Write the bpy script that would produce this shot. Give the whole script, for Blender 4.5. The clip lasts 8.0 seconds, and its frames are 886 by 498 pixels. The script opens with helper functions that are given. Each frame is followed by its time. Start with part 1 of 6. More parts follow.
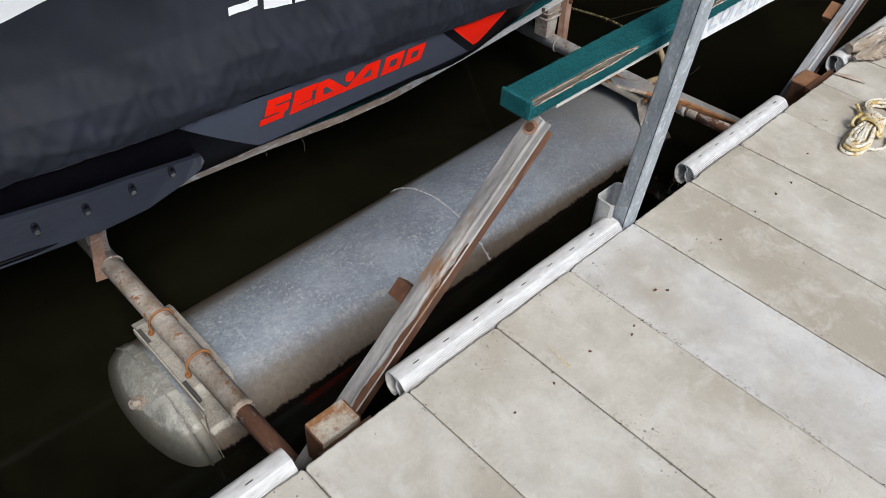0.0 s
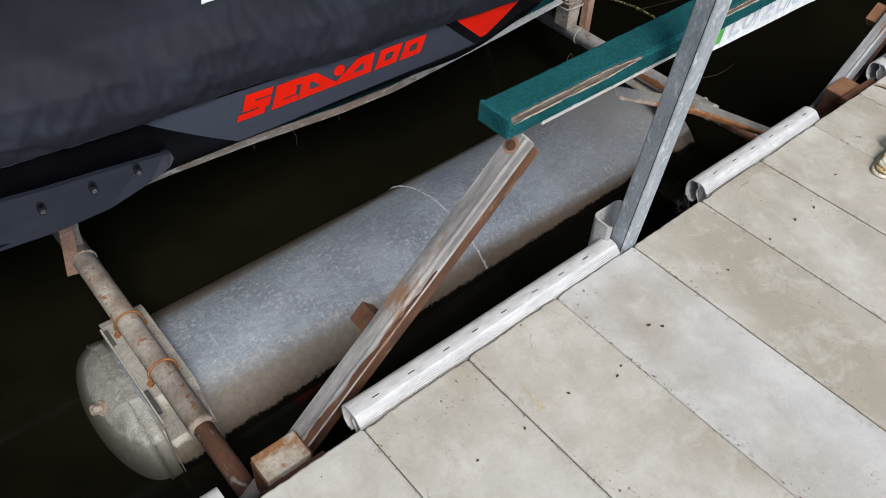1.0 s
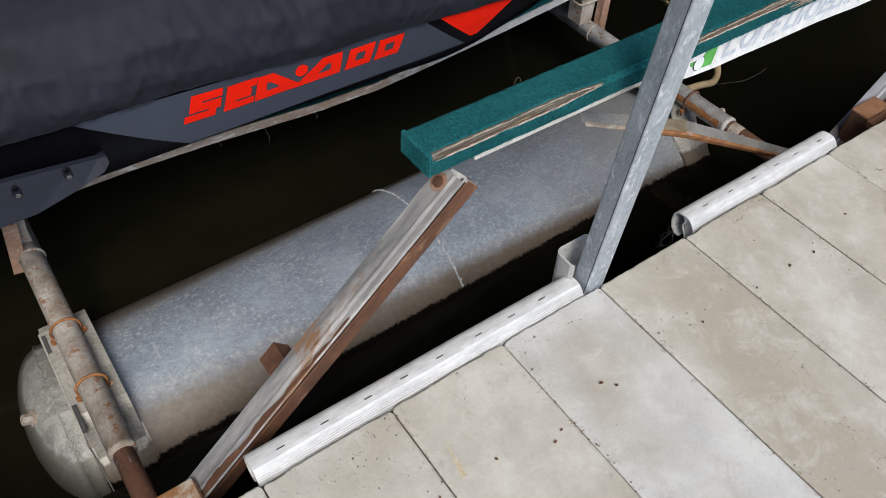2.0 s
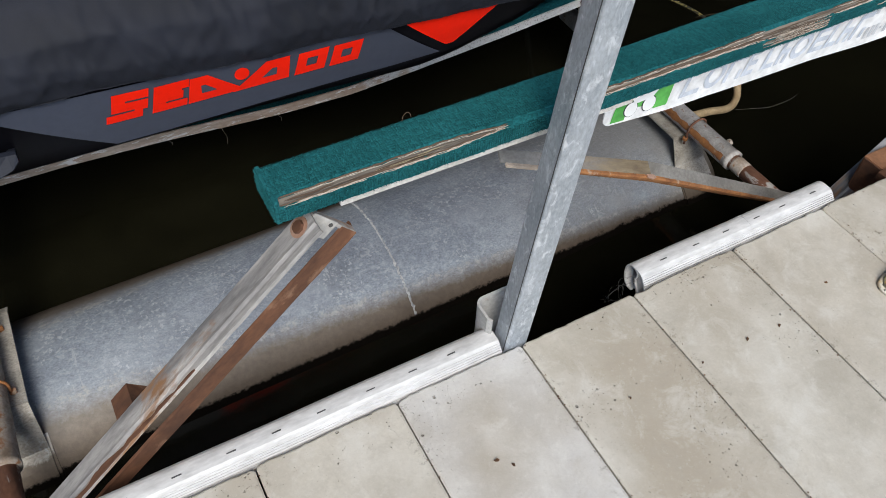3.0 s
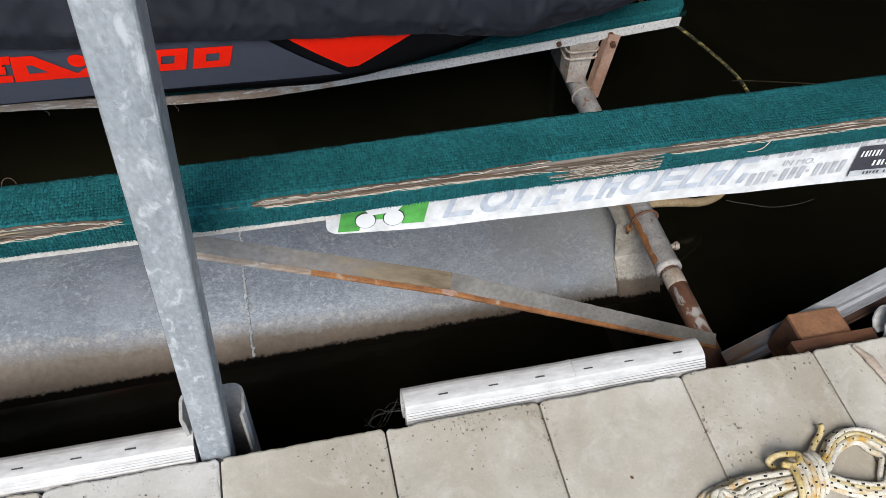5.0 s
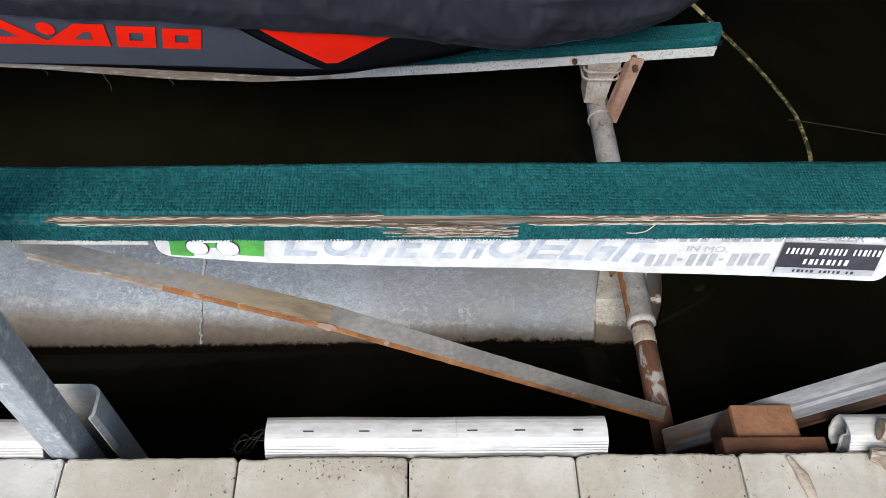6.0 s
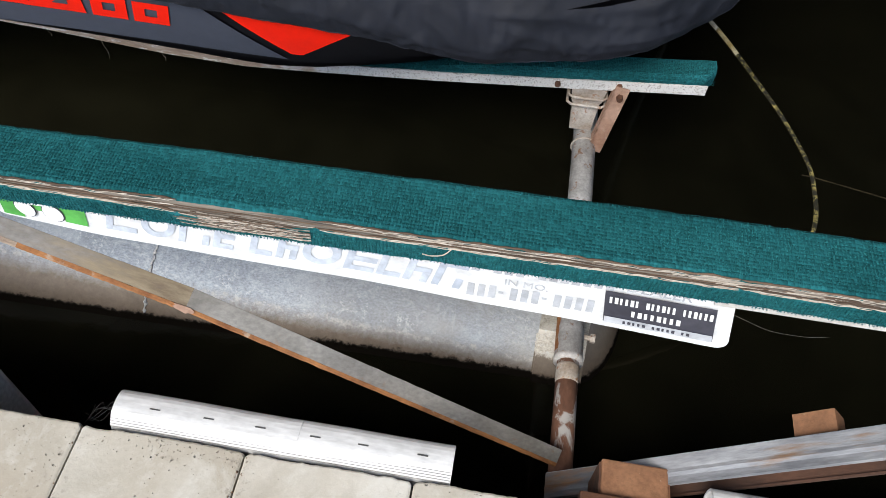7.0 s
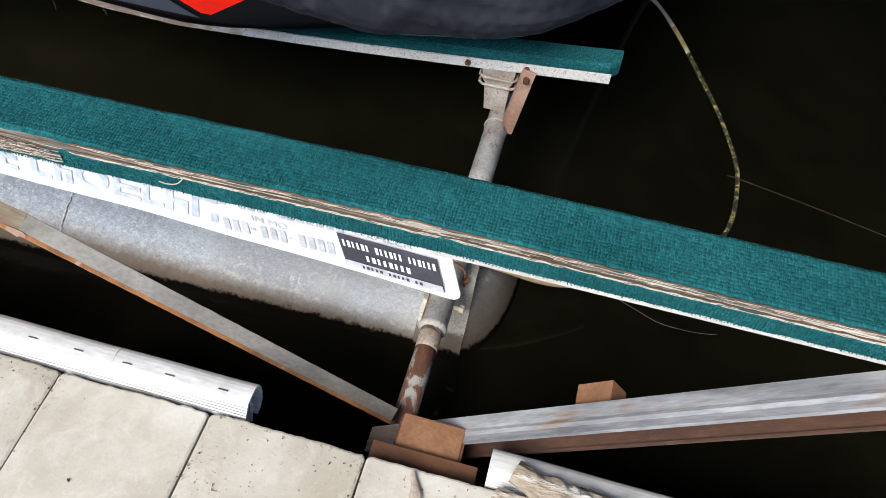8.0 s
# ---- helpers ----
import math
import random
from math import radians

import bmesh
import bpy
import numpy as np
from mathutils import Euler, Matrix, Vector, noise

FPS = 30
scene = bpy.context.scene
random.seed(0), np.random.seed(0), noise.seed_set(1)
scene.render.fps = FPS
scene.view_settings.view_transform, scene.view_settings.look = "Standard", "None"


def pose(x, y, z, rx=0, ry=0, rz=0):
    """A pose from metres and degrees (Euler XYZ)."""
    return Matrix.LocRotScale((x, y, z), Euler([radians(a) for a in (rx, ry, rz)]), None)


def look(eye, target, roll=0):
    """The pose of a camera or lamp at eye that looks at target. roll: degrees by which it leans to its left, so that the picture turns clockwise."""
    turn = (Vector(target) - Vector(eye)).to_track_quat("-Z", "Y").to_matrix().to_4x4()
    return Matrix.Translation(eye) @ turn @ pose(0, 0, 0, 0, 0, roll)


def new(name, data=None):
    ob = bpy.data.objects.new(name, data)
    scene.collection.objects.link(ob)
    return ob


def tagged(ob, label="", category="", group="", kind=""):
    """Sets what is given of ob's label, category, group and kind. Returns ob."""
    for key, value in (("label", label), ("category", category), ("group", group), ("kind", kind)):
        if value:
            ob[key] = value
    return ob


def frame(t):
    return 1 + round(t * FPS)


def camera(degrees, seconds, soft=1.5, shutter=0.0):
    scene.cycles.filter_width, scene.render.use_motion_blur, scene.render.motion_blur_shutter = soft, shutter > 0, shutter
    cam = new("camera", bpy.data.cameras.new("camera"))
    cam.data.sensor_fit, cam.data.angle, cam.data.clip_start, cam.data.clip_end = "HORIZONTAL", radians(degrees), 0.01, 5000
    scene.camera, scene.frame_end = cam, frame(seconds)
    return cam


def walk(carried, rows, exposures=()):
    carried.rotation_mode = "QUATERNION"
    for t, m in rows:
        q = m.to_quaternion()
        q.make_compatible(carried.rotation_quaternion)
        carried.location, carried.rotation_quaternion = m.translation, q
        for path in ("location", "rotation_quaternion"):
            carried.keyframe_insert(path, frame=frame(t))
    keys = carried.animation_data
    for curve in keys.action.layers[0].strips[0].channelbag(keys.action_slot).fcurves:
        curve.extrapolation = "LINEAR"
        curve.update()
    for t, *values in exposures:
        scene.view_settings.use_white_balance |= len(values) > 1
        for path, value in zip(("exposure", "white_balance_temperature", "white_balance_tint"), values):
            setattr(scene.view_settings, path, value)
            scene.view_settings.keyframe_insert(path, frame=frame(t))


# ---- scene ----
cam = camera(59.5, 8.0, 0.6)
PATH = [
    (0, (-1.972, -0.817, 1.524), (-0.927, 0.187, 0.146), 3.2),
    (0.5, (-1.847, -0.806, 1.507), (-0.859, 0.223, 0.106), 2.8),
    (1, (-1.717, -0.769, 1.494), (-0.771, 0.261, 0.065), 3.4),
    (1.5, (-1.565, -0.753, 1.47), (-0.665, 0.291, 0.021), 3.8),
    (1.7, (-1.488, -0.742, 1.468), (-0.62, 0.303, 0.0), 3.6),
    (2.8, (-1.018, -0.754, 1.429), (-0.336, 0.373, -0.075), 2.0),
    (3, (-0.947, -0.739, 1.414), (-0.283, 0.39, -0.097), 2.5),
    (3.5, (-0.757, -0.707, 1.396), (-0.144, 0.43, -0.131), 3.3),
    (4, (-0.54, -0.68, 1.38), (0.003, 0.471, -0.163), 4.2),
    (4.5, (-0.332, -0.671, 1.374), (0.121, 0.506, -0.178), 4.2),
    (5, (-0.117, -0.635, 1.367), (0.252, 0.55, -0.201), 5.7),
    (5.2, (-0.016, -0.633, 1.38), (0.281, 0.561, -0.198), 5.3),
    (6.3, (0.385, -0.486, 1.342), (0.436, 0.686, -0.277), 4.3),
    (6.5, (0.444, -0.473, 1.333), (0.462, 0.7, -0.287), 4.6),
    (7, (0.688, -0.482, 1.345), (0.560, 0.700, -0.262), 3.7),
    (7.5, (0.916, -0.489, 1.378), (0.736, 0.672, -0.241), 3.5),
    (8, (1.126, -0.486, 1.365), (0.892, 0.664, -0.255), 4.3),
]
walk(cam, [(t, look(eye, target, roll)) for t, eye, target, roll in PATH], exposures=[(0.0, 0.40), (1.5, 0.35), (3.0, 0.38), (4.0, 0.38), (5.0, 0.43), (6.5, 0.62), (7.0, 0.71), (8.0, 0.86)])

# ---- world and light ----
WATER = -0.608
PLANK = 0.305
TY, TZ, TR = 0.843, -0.872, 0.40
world = bpy.data.worlds.new("sky")
scene.world = world
world.use_nodes = True
wn = world.node_tree
sky = wn.nodes.new("ShaderNodeTexSky")
sky.sky_type, sky.sun_disc = "NISHITA", False
sky.sun_elevation, sky.sun_rotation = radians(48), radians(200)
bg = wn.nodes["Background"]
bg.inputs["Strength"].default_value = 0.13
wn.links.new(sky.outputs["Color"], bg.inputs["Color"])
sun_data = bpy.data.lights.new("sun", "SUN")
sun_data.energy, sun_data.angle, sun_data.color = 2.6, radians(30), (1.0, 0.95, 0.87)
sun = new("sun", sun_data)
sun.matrix_world = look((-1.2, -3.2, 4.0), (0, 0, 0))


# ---- materials ----
def material(name, dark, light, scale=6.0, fine=60.0, rough=(0.5, 0.8), metal=0.0, bump=0.15, depth=0.002,
             spots=None, spot_scale=9.0, spot_at=(0.55, 0.68), stretch=(1, 1, 1), vary=0.0, island=False, grain_amp=1.0, gloss=0.5, swirl=0.0):
    """Two scales of noise in the colour, one in the relief; spots: a second colour in patches."""
    m = bpy.data.materials.new(name)
    m.use_nodes = True
    nt = m.node_tree
    b = nt.nodes["Principled BSDF"]
    b.inputs["Metallic"].default_value = metal
    b.inputs["Specular IOR Level"].default_value = gloss
    link = nt.links.new
    tc = nt.nodes.new("ShaderNodeTexCoord")
    mp = nt.nodes.new("ShaderNodeMapping")
    mp.inputs["Scale"].default_value = stretch
    link(tc.outputs["Object"], mp.inputs["Vector"])
    oi = nt.nodes.new("ShaderNodeObjectInfo")
    ad = nt.nodes.new("ShaderNodeVectorMath")
    ad.operation = "MULTIPLY_ADD"
    link(oi.outputs["Random"], ad.inputs[0])
    ad.inputs[1].default_value = (37.0, 19.0, 11.0)
    link(mp.outputs["Vector"], ad.inputs[2])

    def tex(sc, detail=6.0, ro=0.6, twist=0.0):
        n = nt.nodes.new("ShaderNodeTexNoise")
        n.inputs["Distortion"].default_value = twist
        n.inputs["Scale"].default_value, n.inputs["Detail"].default_value, n.inputs["Roughness"].default_value = sc, detail, ro
        link(ad.outputs[0], n.inputs["Vector"])
        return n.outputs["Fac"]

    def ramp(fac, a, c, ca, cb):
        r = nt.nodes.new("ShaderNodeValToRGB")
        r.color_ramp.elements[0].position, r.color_ramp.elements[1].position = a, c
        r.color_ramp.elements[0].color, r.color_ramp.elements[1].color = ca, cb
        link(fac, r.inputs["Fac"])
        return r.outputs["Color"]

    def mix(fac, a, c, kind="MIX"):
        x = nt.nodes.new("ShaderNodeMix")
        x.data_type, x.blend_type = "RGBA", kind
        if isinstance(fac, float):
            x.inputs["Factor"].default_value = fac
        else:
            link(fac, x.inputs["Factor"])
        for sock, v in (("A", a), ("B", c)):
            i = [k for k in x.inputs if k.name == sock and k.type == "RGBA"][0]
            if isinstance(v, tuple):
                i.default_value = (*v[:3], 1)
            else:
                link(v, i)
        return [k for k in x.outputs if k.type == "RGBA"][0]

    big, small = tex(scale), tex(fine, 3.0)
    col = ramp(big, 0.32, 0.68, (*dark, 1), (*light, 1))
    g0, g1 = 1 - 0.22 * grain_amp, 1 + 0.12 * grain_amp
    grain = ramp(small, 0.3, 0.7, (g0, g0, g0, 1), (g1, g1, g1, 1))
    col = mix(1.0, col, grain, "MULTIPLY")
    if spots:
        sp = tex(spot_scale, 7.0, 0.65, swirl)
        col = mix(ramp(sp, spot_at[0], spot_at[1], (0, 0, 0, 1), (1, 1, 1, 1)), col, spots)
    if vary:
        src = oi.outputs["Random"]
        if island:
            src = nt.nodes.new("ShaderNodeNewGeometry").outputs["Random Per Island"]
        col = mix(1.0, col, ramp(src, 0.0, 1.0, (1 - vary,) * 3 + (1,), (1 + vary * 0.6,) * 3 + (1,)), "MULTIPLY")
    link(col, b.inputs["Base Color"])
    rr = nt.nodes.new("ShaderNodeMapRange")
    rr.inputs["To Min"].default_value, rr.inputs["To Max"].default_value = rough
    link(big, rr.inputs["Value"])
    link(rr.outputs["Result"], b.inputs["Roughness"])
    if bump:
        bp = nt.nodes.new("ShaderNodeBump")
        bp.inputs["Strength"].default_value, bp.inputs["Distance"].default_value = bump, depth
        link(small, bp.inputs["Height"])
        link(bp.outputs["Normal"], b.inputs["Normal"])
    m["kit"] = 1
    return m


M_UNDER = material("dark_under_dock", (0.02, 0.018, 0.015), (0.05, 0.045, 0.04), 5, 50)
M_VINYL = material("white_vinyl", (0.56, 0.56, 0.555), (0.64, 0.64, 0.635), 5, 60, (0.35, 0.55), bump=0.1, spots=(0.46, 0.445, 0.41), spot_scale=14, spot_at=(0.62, 0.82), stretch=(0.35, 1, 1))
M_SLOT = material("dark_slot", (0.05, 0.05, 0.05), (0.1, 0.1, 0.1), 9, 90, bump=0)
M_GALV = material("galvanised_steel", (0.33, 0.37, 0.415), (0.45, 0.49, 0.535), 18, 160, (0.35, 0.6), 0.35, 0.2, spots=(0.62, 0.66, 0.70), spot_scale=60, spot_at=(0.54, 0.66), stretch=(1, 1, 0.5), swirl=0.5)
M_RUST = material("rusty_steel", (0.060, 0.026, 0.014), (0.165, 0.070, 0.034), 12, 90, (0.75, 0.95), bump=0.6, spots=(0.25, 0.15, 0.095), spot_scale=24, spot_at=(0.58, 0.74), stretch=(0.5, 1, 1))
M_GALVRUST = material("galvanised_steel_rusting", (0.30, 0.29, 0.28), (0.52, 0.51, 0.49), 8, 110, (0.5, 0.8), 0.15, 0.25, spots=(0.30, 0.15, 0.08), spot_scale=9, spot_at=(0.56, 0.70))
M_PIPE = material("chalky_zinc_pipe", (0.26, 0.20, 0.15), (0.56, 0.53, 0.49), 15, 140, (0.6, 0.85), 0.1, 0.45, spots=(0.27, 0.13, 0.06), spot_scale=30, spot_at=(0.555, 0.65), swirl=0.3)
M_PIPEGREY = material("pale_zinc_pipe", (0.30, 0.285, 0.275), (0.58, 0.575, 0.57), 16, 150, (0.6, 0.85), 0.1, 0.45, spots=(0.26, 0.15, 0.09), spot_scale=34, spot_at=(0.575, 0.65), swirl=0.4)
M_PIPERUST = material("flaking_rusty_pipe", (0.13, 0.058, 0.036), (0.27, 0.13, 0.08), 12, 110, (0.75, 0.95), bump=0.5, spots=(0.50, 0.48, 0.46), spot_scale=18, spot_at=(0.555, 0.61), swirl=0.5, stretch=(1, 0.5, 1))
M_LEGTOP = material("streaked_galvanised_steel", (0.15, 0.148, 0.152), (0.53, 0.51, 0.49), 14, 170, (0.5, 0.75), 0.15, 0.4, spots=(0.25, 0.135, 0.07), spot_scale=15, spot_at=(0.555, 0.63), stretch=(0.22, 1, 1), swirl=0.5)
M_LEGPALE = material("pale_galvanised_steel", (0.14, 0.147, 0.165), (0.53, 0.54, 0.56), 13, 150, (0.4, 0.65), 0.2, 0.3, spots=(0.27, 0.16, 0.09), spot_scale=15, spot_at=(0.55, 0.65), stretch=(0.2, 1, 1), swirl=0.3)
M_BLOCK = material("rust_bleeding_steel", (0.40, 0.33, 0.25), (0.56, 0.52, 0.45), 14, 120, (0.6, 0.85), 0.1, 0.3, spots=(0.27, 0.125, 0.05), spot_scale=13, spot_at=(0.50, 0.60))
M_HOSE = material("tan_rubber_hose", (0.36, 0.255, 0.135), (0.50, 0.38, 0.225), 15, 120, (0.6, 0.8))
M_TAN = material("worn_edge_timber", (0.30, 0.22, 0.16), (0.52, 0.45, 0.38), 20, 200, (0.8, 0.95), bump=0.5, spots=(0.66, 0.64, 0.60), spot_scale=60, spot_at=(0.57, 0.66), stretch=(0.2, 1, 1))
M_ORANGE = material("orange_rust", (0.19, 0.072, 0.026), (0.42, 0.185, 0.065), 16, 90, (0.7, 0.9), bump=0.5, spots=(0.40, 0.30, 0.22), spot_scale=22, spot_at=(0.60, 0.68))
M_PILE = material("green_carpet_pile", (0.0135, 0.110, 0.121), (0.031, 0.183, 0.200), 9, 300, (0.85, 1.0), bump=0, gloss=0.08, vary=0.30, island=True, stretch=(0.5, 1, 1))
M_FRAY = material("pale_backing_threads", (0.36, 0.30, 0.24), (0.60, 0.55, 0.48), 40, 200, (0.9, 1.0), bump=0.3)
M_PALEWOOD = material("dry_yellow_wood", (0.20, 0.165, 0.095), (0.40, 0.345, 0.215), 30, 180, (0.85, 1.0), bump=0.8, stretch=(0.05, 1, 1))
M_WOODSHADE = material("dark_split_wood_and_gap_shade", (0.05, 0.032, 0.022), (0.16, 0.11, 0.075), 18, 160, (0.9, 1.0), bump=0.8, stretch=(0.06, 1, 1))
M_WOOD = material("weathered_wood", (0.055, 0.046, 0.038), (0.27, 0.235, 0.195), 34, 180, (0.85, 1.0), bump=0.9, stretch=(0.05, 1, 1), spots=(0.43, 0.40, 0.35), spot_scale=34, spot_at=(0.58, 0.68))
M_ALU = material("dull_aluminium", (0.50, 0.49, 0.46), (0.66, 0.65, 0.63), 14, 160, (0.45, 0.7), 0.15, 0.2, spots=(0.36, 0.27, 0.20), spot_scale=40, spot_at=(0.62, 0.76))
M_WELD = material("white_weld_scale", (0.42, 0.44, 0.46), (0.68, 0.70, 0.71), 60, 300, (0.7, 0.9), 0.0, 0.6, spots=(0.30, 0.33, 0.37), spot_scale=90, spot_at=(0.52, 0.58))
M_SIGN = material("white_sign_plastic", (0.72, 0.735, 0.755), (0.78, 0.795, 0.815), 4, 40, (0.3, 0.45), bump=0.03)
M_INK = material("faded_blue_ink", (0.43, 0.48, 0.57), (0.57, 0.62, 0.70), 14, 60, bump=0)
M_GREYINK = material("faded_grey_ink", (0.40, 0.42, 0.46), (0.52, 0.54, 0.58), 14, 60, bump=0)
M_GREENINK = material("green_ink", (0.05, 0.30, 0.05), (0.10, 0.42, 0.08), 14, 60, bump=0)
M_BLACKINK = material("dark_ink", (0.03, 0.03, 0.045), (0.06, 0.06, 0.08), 14, 60, bump=0)
M_COVER = material("black_cover_fabric", (0.0082, 0.0101, 0.0172), (0.0160, 0.0190, 0.0310), 5, 420, (0.6, 0.8), bump=0.5, gloss=0.4)
M_HULL = material("black_gelcoat", (0.002, 0.002, 0.003), (0.004, 0.004, 0.006), 4, 60, (0.25, 0.35), bump=0.0, gloss=0.08)
M_GREY = material("grey_decal", (0.052, 0.059, 0.084), (0.060, 0.069, 0.098), 3, 50, (0.35, 0.5), bump=0.0, gloss=0.35, grain_amp=0.3)
M_RED = material("red_decal", (0.90, 0.014, 0.002), (0.95, 0.018, 0.003), 3, 50, (0.4, 0.55), bump=0.0, grain_amp=0.2, gloss=0.15)
M_SPONSON = material("dark_grey_plastic", (0.011, 0.0135, 0.022), (0.017, 0.0205, 0.032), 8, 160, (0.45, 0.6), bump=0.2, gloss=0.3, spots=(0.08, 0.08, 0.085), spot_scale=70, spot_at=(0.72, 0.78), stretch=(0.15, 1, 1))
# darker copy of the fin plastic, for shade painted in its recesses
M_RECESSSHADE = material("recess_shade_plastic", (0.007, 0.0085, 0.013), (0.011, 0.013, 0.020), 8, 160, (0.5, 0.65), bump=0.1, gloss=0.3)
M_BOLT = material("steel_bolt", (0.2, 0.2, 0.2), (0.4, 0.4, 0.4), 30, 90, (0.3, 0.5), 0.8, 0.1)
M_WHITE = material("white_print", (0.76, 0.78, 0.80), (0.8, 0.82, 0.84), 4, 80, bump=0.0, grain_amp=0.15)
M_ROPE = material("cream_rope", (0.62, 0.57, 0.45), (0.80, 0.77, 0.69), 30, 300, (0.85, 1), bump=0.9, depth=0.003, spots=(0.52, 0.30, 0.04), spot_scale=13, spot_at=(0.52, 0.66))
M_ROPEY = material("yellowed_rope", (0.56, 0.40, 0.12), (0.76, 0.68, 0.45), 24, 300, (0.85, 1), bump=0.9, depth=0.003, spots=(0.42, 0.22, 0.03), spot_scale=18, spot_at=(0.55, 0.72))
M_FLECK = material("black_rope_fleck", (0.012, 0.012, 0.013), (0.03, 0.03, 0.03), 40, 300, (0.85, 1), bump=0.5)
M_WETROPE = material("mossy_yellow_rope", (0.030, 0.026, 0.012), (0.60, 0.50, 0.16), 34, 220, (0.7, 0.9), bump=0.8, spots=(0.016, 0.015, 0.010), spot_scale=48, spot_at=(0.44, 0.50), swirl=1.2)
M_DRYROPE = material("dry_cream_rope", (0.44, 0.40, 0.30), (0.64, 0.61, 0.53), 34, 220, (0.8, 0.95), bump=0.8, spots=(0.50, 0.40, 0.10), spot_scale=20, spot_at=(0.56, 0.66))
M_RUSTDARK = material("dark_rusty_steel", (0.036, 0.019, 0.013), (0.105, 0.048, 0.028), 12, 90, (0.75, 0.95), bump=0.6, spots=(0.16, 0.09, 0.06), spot_scale=24, spot_at=(0.60, 0.74), stretch=(0.4, 1, 1))
M_SUNKROPE = material("dim_brown_sunken_rope", (0.014, 0.011, 0.006), (0.045, 0.036, 0.020), 30, 160, (0.8, 1.0), bump=0.6, gloss=0.1)
M_BARK = material("driftwood", (0.15, 0.11, 0.08), (0.42, 0.35, 0.27), 14, 120, (0.85, 1), bump=1.0, depth=0.006, stretch=(0.2, 1, 1), spots=(0.58, 0.55, 0.51), spot_scale=24, spot_at=(0.54, 0.66))
M_CRUMB = material("dry_leaf", (0.065, 0.032, 0.016), (0.17, 0.085, 0.042), 40, 200)
M_STRAP = material("pink_rusty_steel", (0.26, 0.14, 0.09), (0.42, 0.27, 0.20), 12, 90, (0.7, 0.9), bump=0.4, spots=(0.5, 0.44, 0.38), spot_scale=20, spot_at=(0.6, 0.75))
M_GREYCH = material("pale_grey_channel", (0.42, 0.42, 0.41), (0.56, 0.56, 0.55), 10, 90, (0.45, 0.65), 0.05, 0.15, spots=(0.30, 0.25, 0.20), spot_scale=12, spot_at=(0.60, 0.74))
M_BRACE = material("silted_grey_steel", (0.155, 0.143, 0.125), (0.29, 0.277, 0.255), 9, 130, (0.5, 0.75), 0.15, 0.3, spots=(0.23, 0.125, 0.06), spot_scale=11, spot_at=(0.585, 0.68), stretch=(0.5, 1, 1), swirl=0.5)
M_RUSTB = material("brown_rusted_plate", (0.20, 0.092, 0.045), (0.31, 0.155, 0.08), 9, 120, (0.75, 0.95), bump=0.5, spots=(0.48, 0.36, 0.25), spot_scale=75, spot_at=(0.68, 0.73))
# two greys for the shade painted between the bumper ribs
M_RIBSHADE = material("rib_shade", (0.17, 0.17, 0.165), (0.27, 0.27, 0.26), 30, 90, bump=0)
M_RIBSHADE_FAINT = material("faint_rib_shade", (0.36, 0.355, 0.345), (0.47, 0.465, 0.455), 30, 90, bump=0)
M_BAND = material("silted_zinc_sheet", (0.33, 0.305, 0.26), (0.53, 0.505, 0.455), 7, 140, (0.6, 0.85), 0.05, 0.3, spots=(0.27, 0.20, 0.14), spot_scale=14, spot_at=(0.58, 0.72))
M_STAIN = material("orange_stain", (0.53, 0.44, 0.29), (0.57, 0.50, 0.37), 30, 160, (0.8, 0.95), bump=0.2)
M_UNSEEN = material("dark_unseen_enclosure", (0.005, 0.005, 0.0047), (0.010, 0.0097, 0.009), 2, 20)


def carpet_material():
    """Rows of tight loops, each its own shade of green, faded in patches."""
    m = material("green_carpet", (0.0085, 0.076, 0.085), (0.018, 0.130, 0.145), 11, 420, (0.9, 1.0), bump=0.4, depth=0.002, gloss=0.08, stretch=(0.45, 1, 1))
    nt = m.node_tree
    b = nt.nodes["Principled BSDF"]
    link = nt.links.new
    old = b.inputs["Base Color"].links[0].from_socket
    tc = nt.nodes.new("ShaderNodeTexCoord")
    mp = nt.nodes.new("ShaderNodeMapping")
    mp.inputs["Scale"].default_value = (215.0, 175.0, 175.0)
    link(tc.outputs["Object"], mp.inputs["Vector"])
    loops = nt.nodes.new("ShaderNodeTexVoronoi")
    loops.inputs["Scale"].default_value, loops.inputs["Randomness"].default_value = 1.0, 0.15
    link(mp.outputs["Vector"], loops.inputs["Vector"])
    sep = nt.nodes.new("ShaderNodeSeparateColor")
    link(loops.outputs["Color"], sep.inputs[0])
    shade = nt.nodes.new("ShaderNodeMapRange")
    shade.inputs["To Min"].default_value, shade.inputs["To Max"].default_value = 0.75, 1.30
    link(sep.outputs[0], shade.inputs["Value"])
    mul = nt.nodes.new("ShaderNodeVectorMath")
    mul.operation = "SCALE"
    link(old, mul.inputs[0])
    link(shade.outputs["Result"], mul.inputs["Scale"])
    link(mul.outputs[0], b.inputs["Base Color"])
    first = [n for n in nt.nodes if n.type == "BUMP"][0]
    second = nt.nodes.new("ShaderNodeBump")
    second.inputs["Strength"].default_value, second.inputs["Distance"].default_value = 1.0, 0.0024
    second.invert = True
    link(loops.outputs["Distance"], second.inputs["Height"])
    link(first.outputs["Normal"], second.inputs["Normal"])
    link(second.outputs["Normal"], b.inputs["Normal"])
    return m


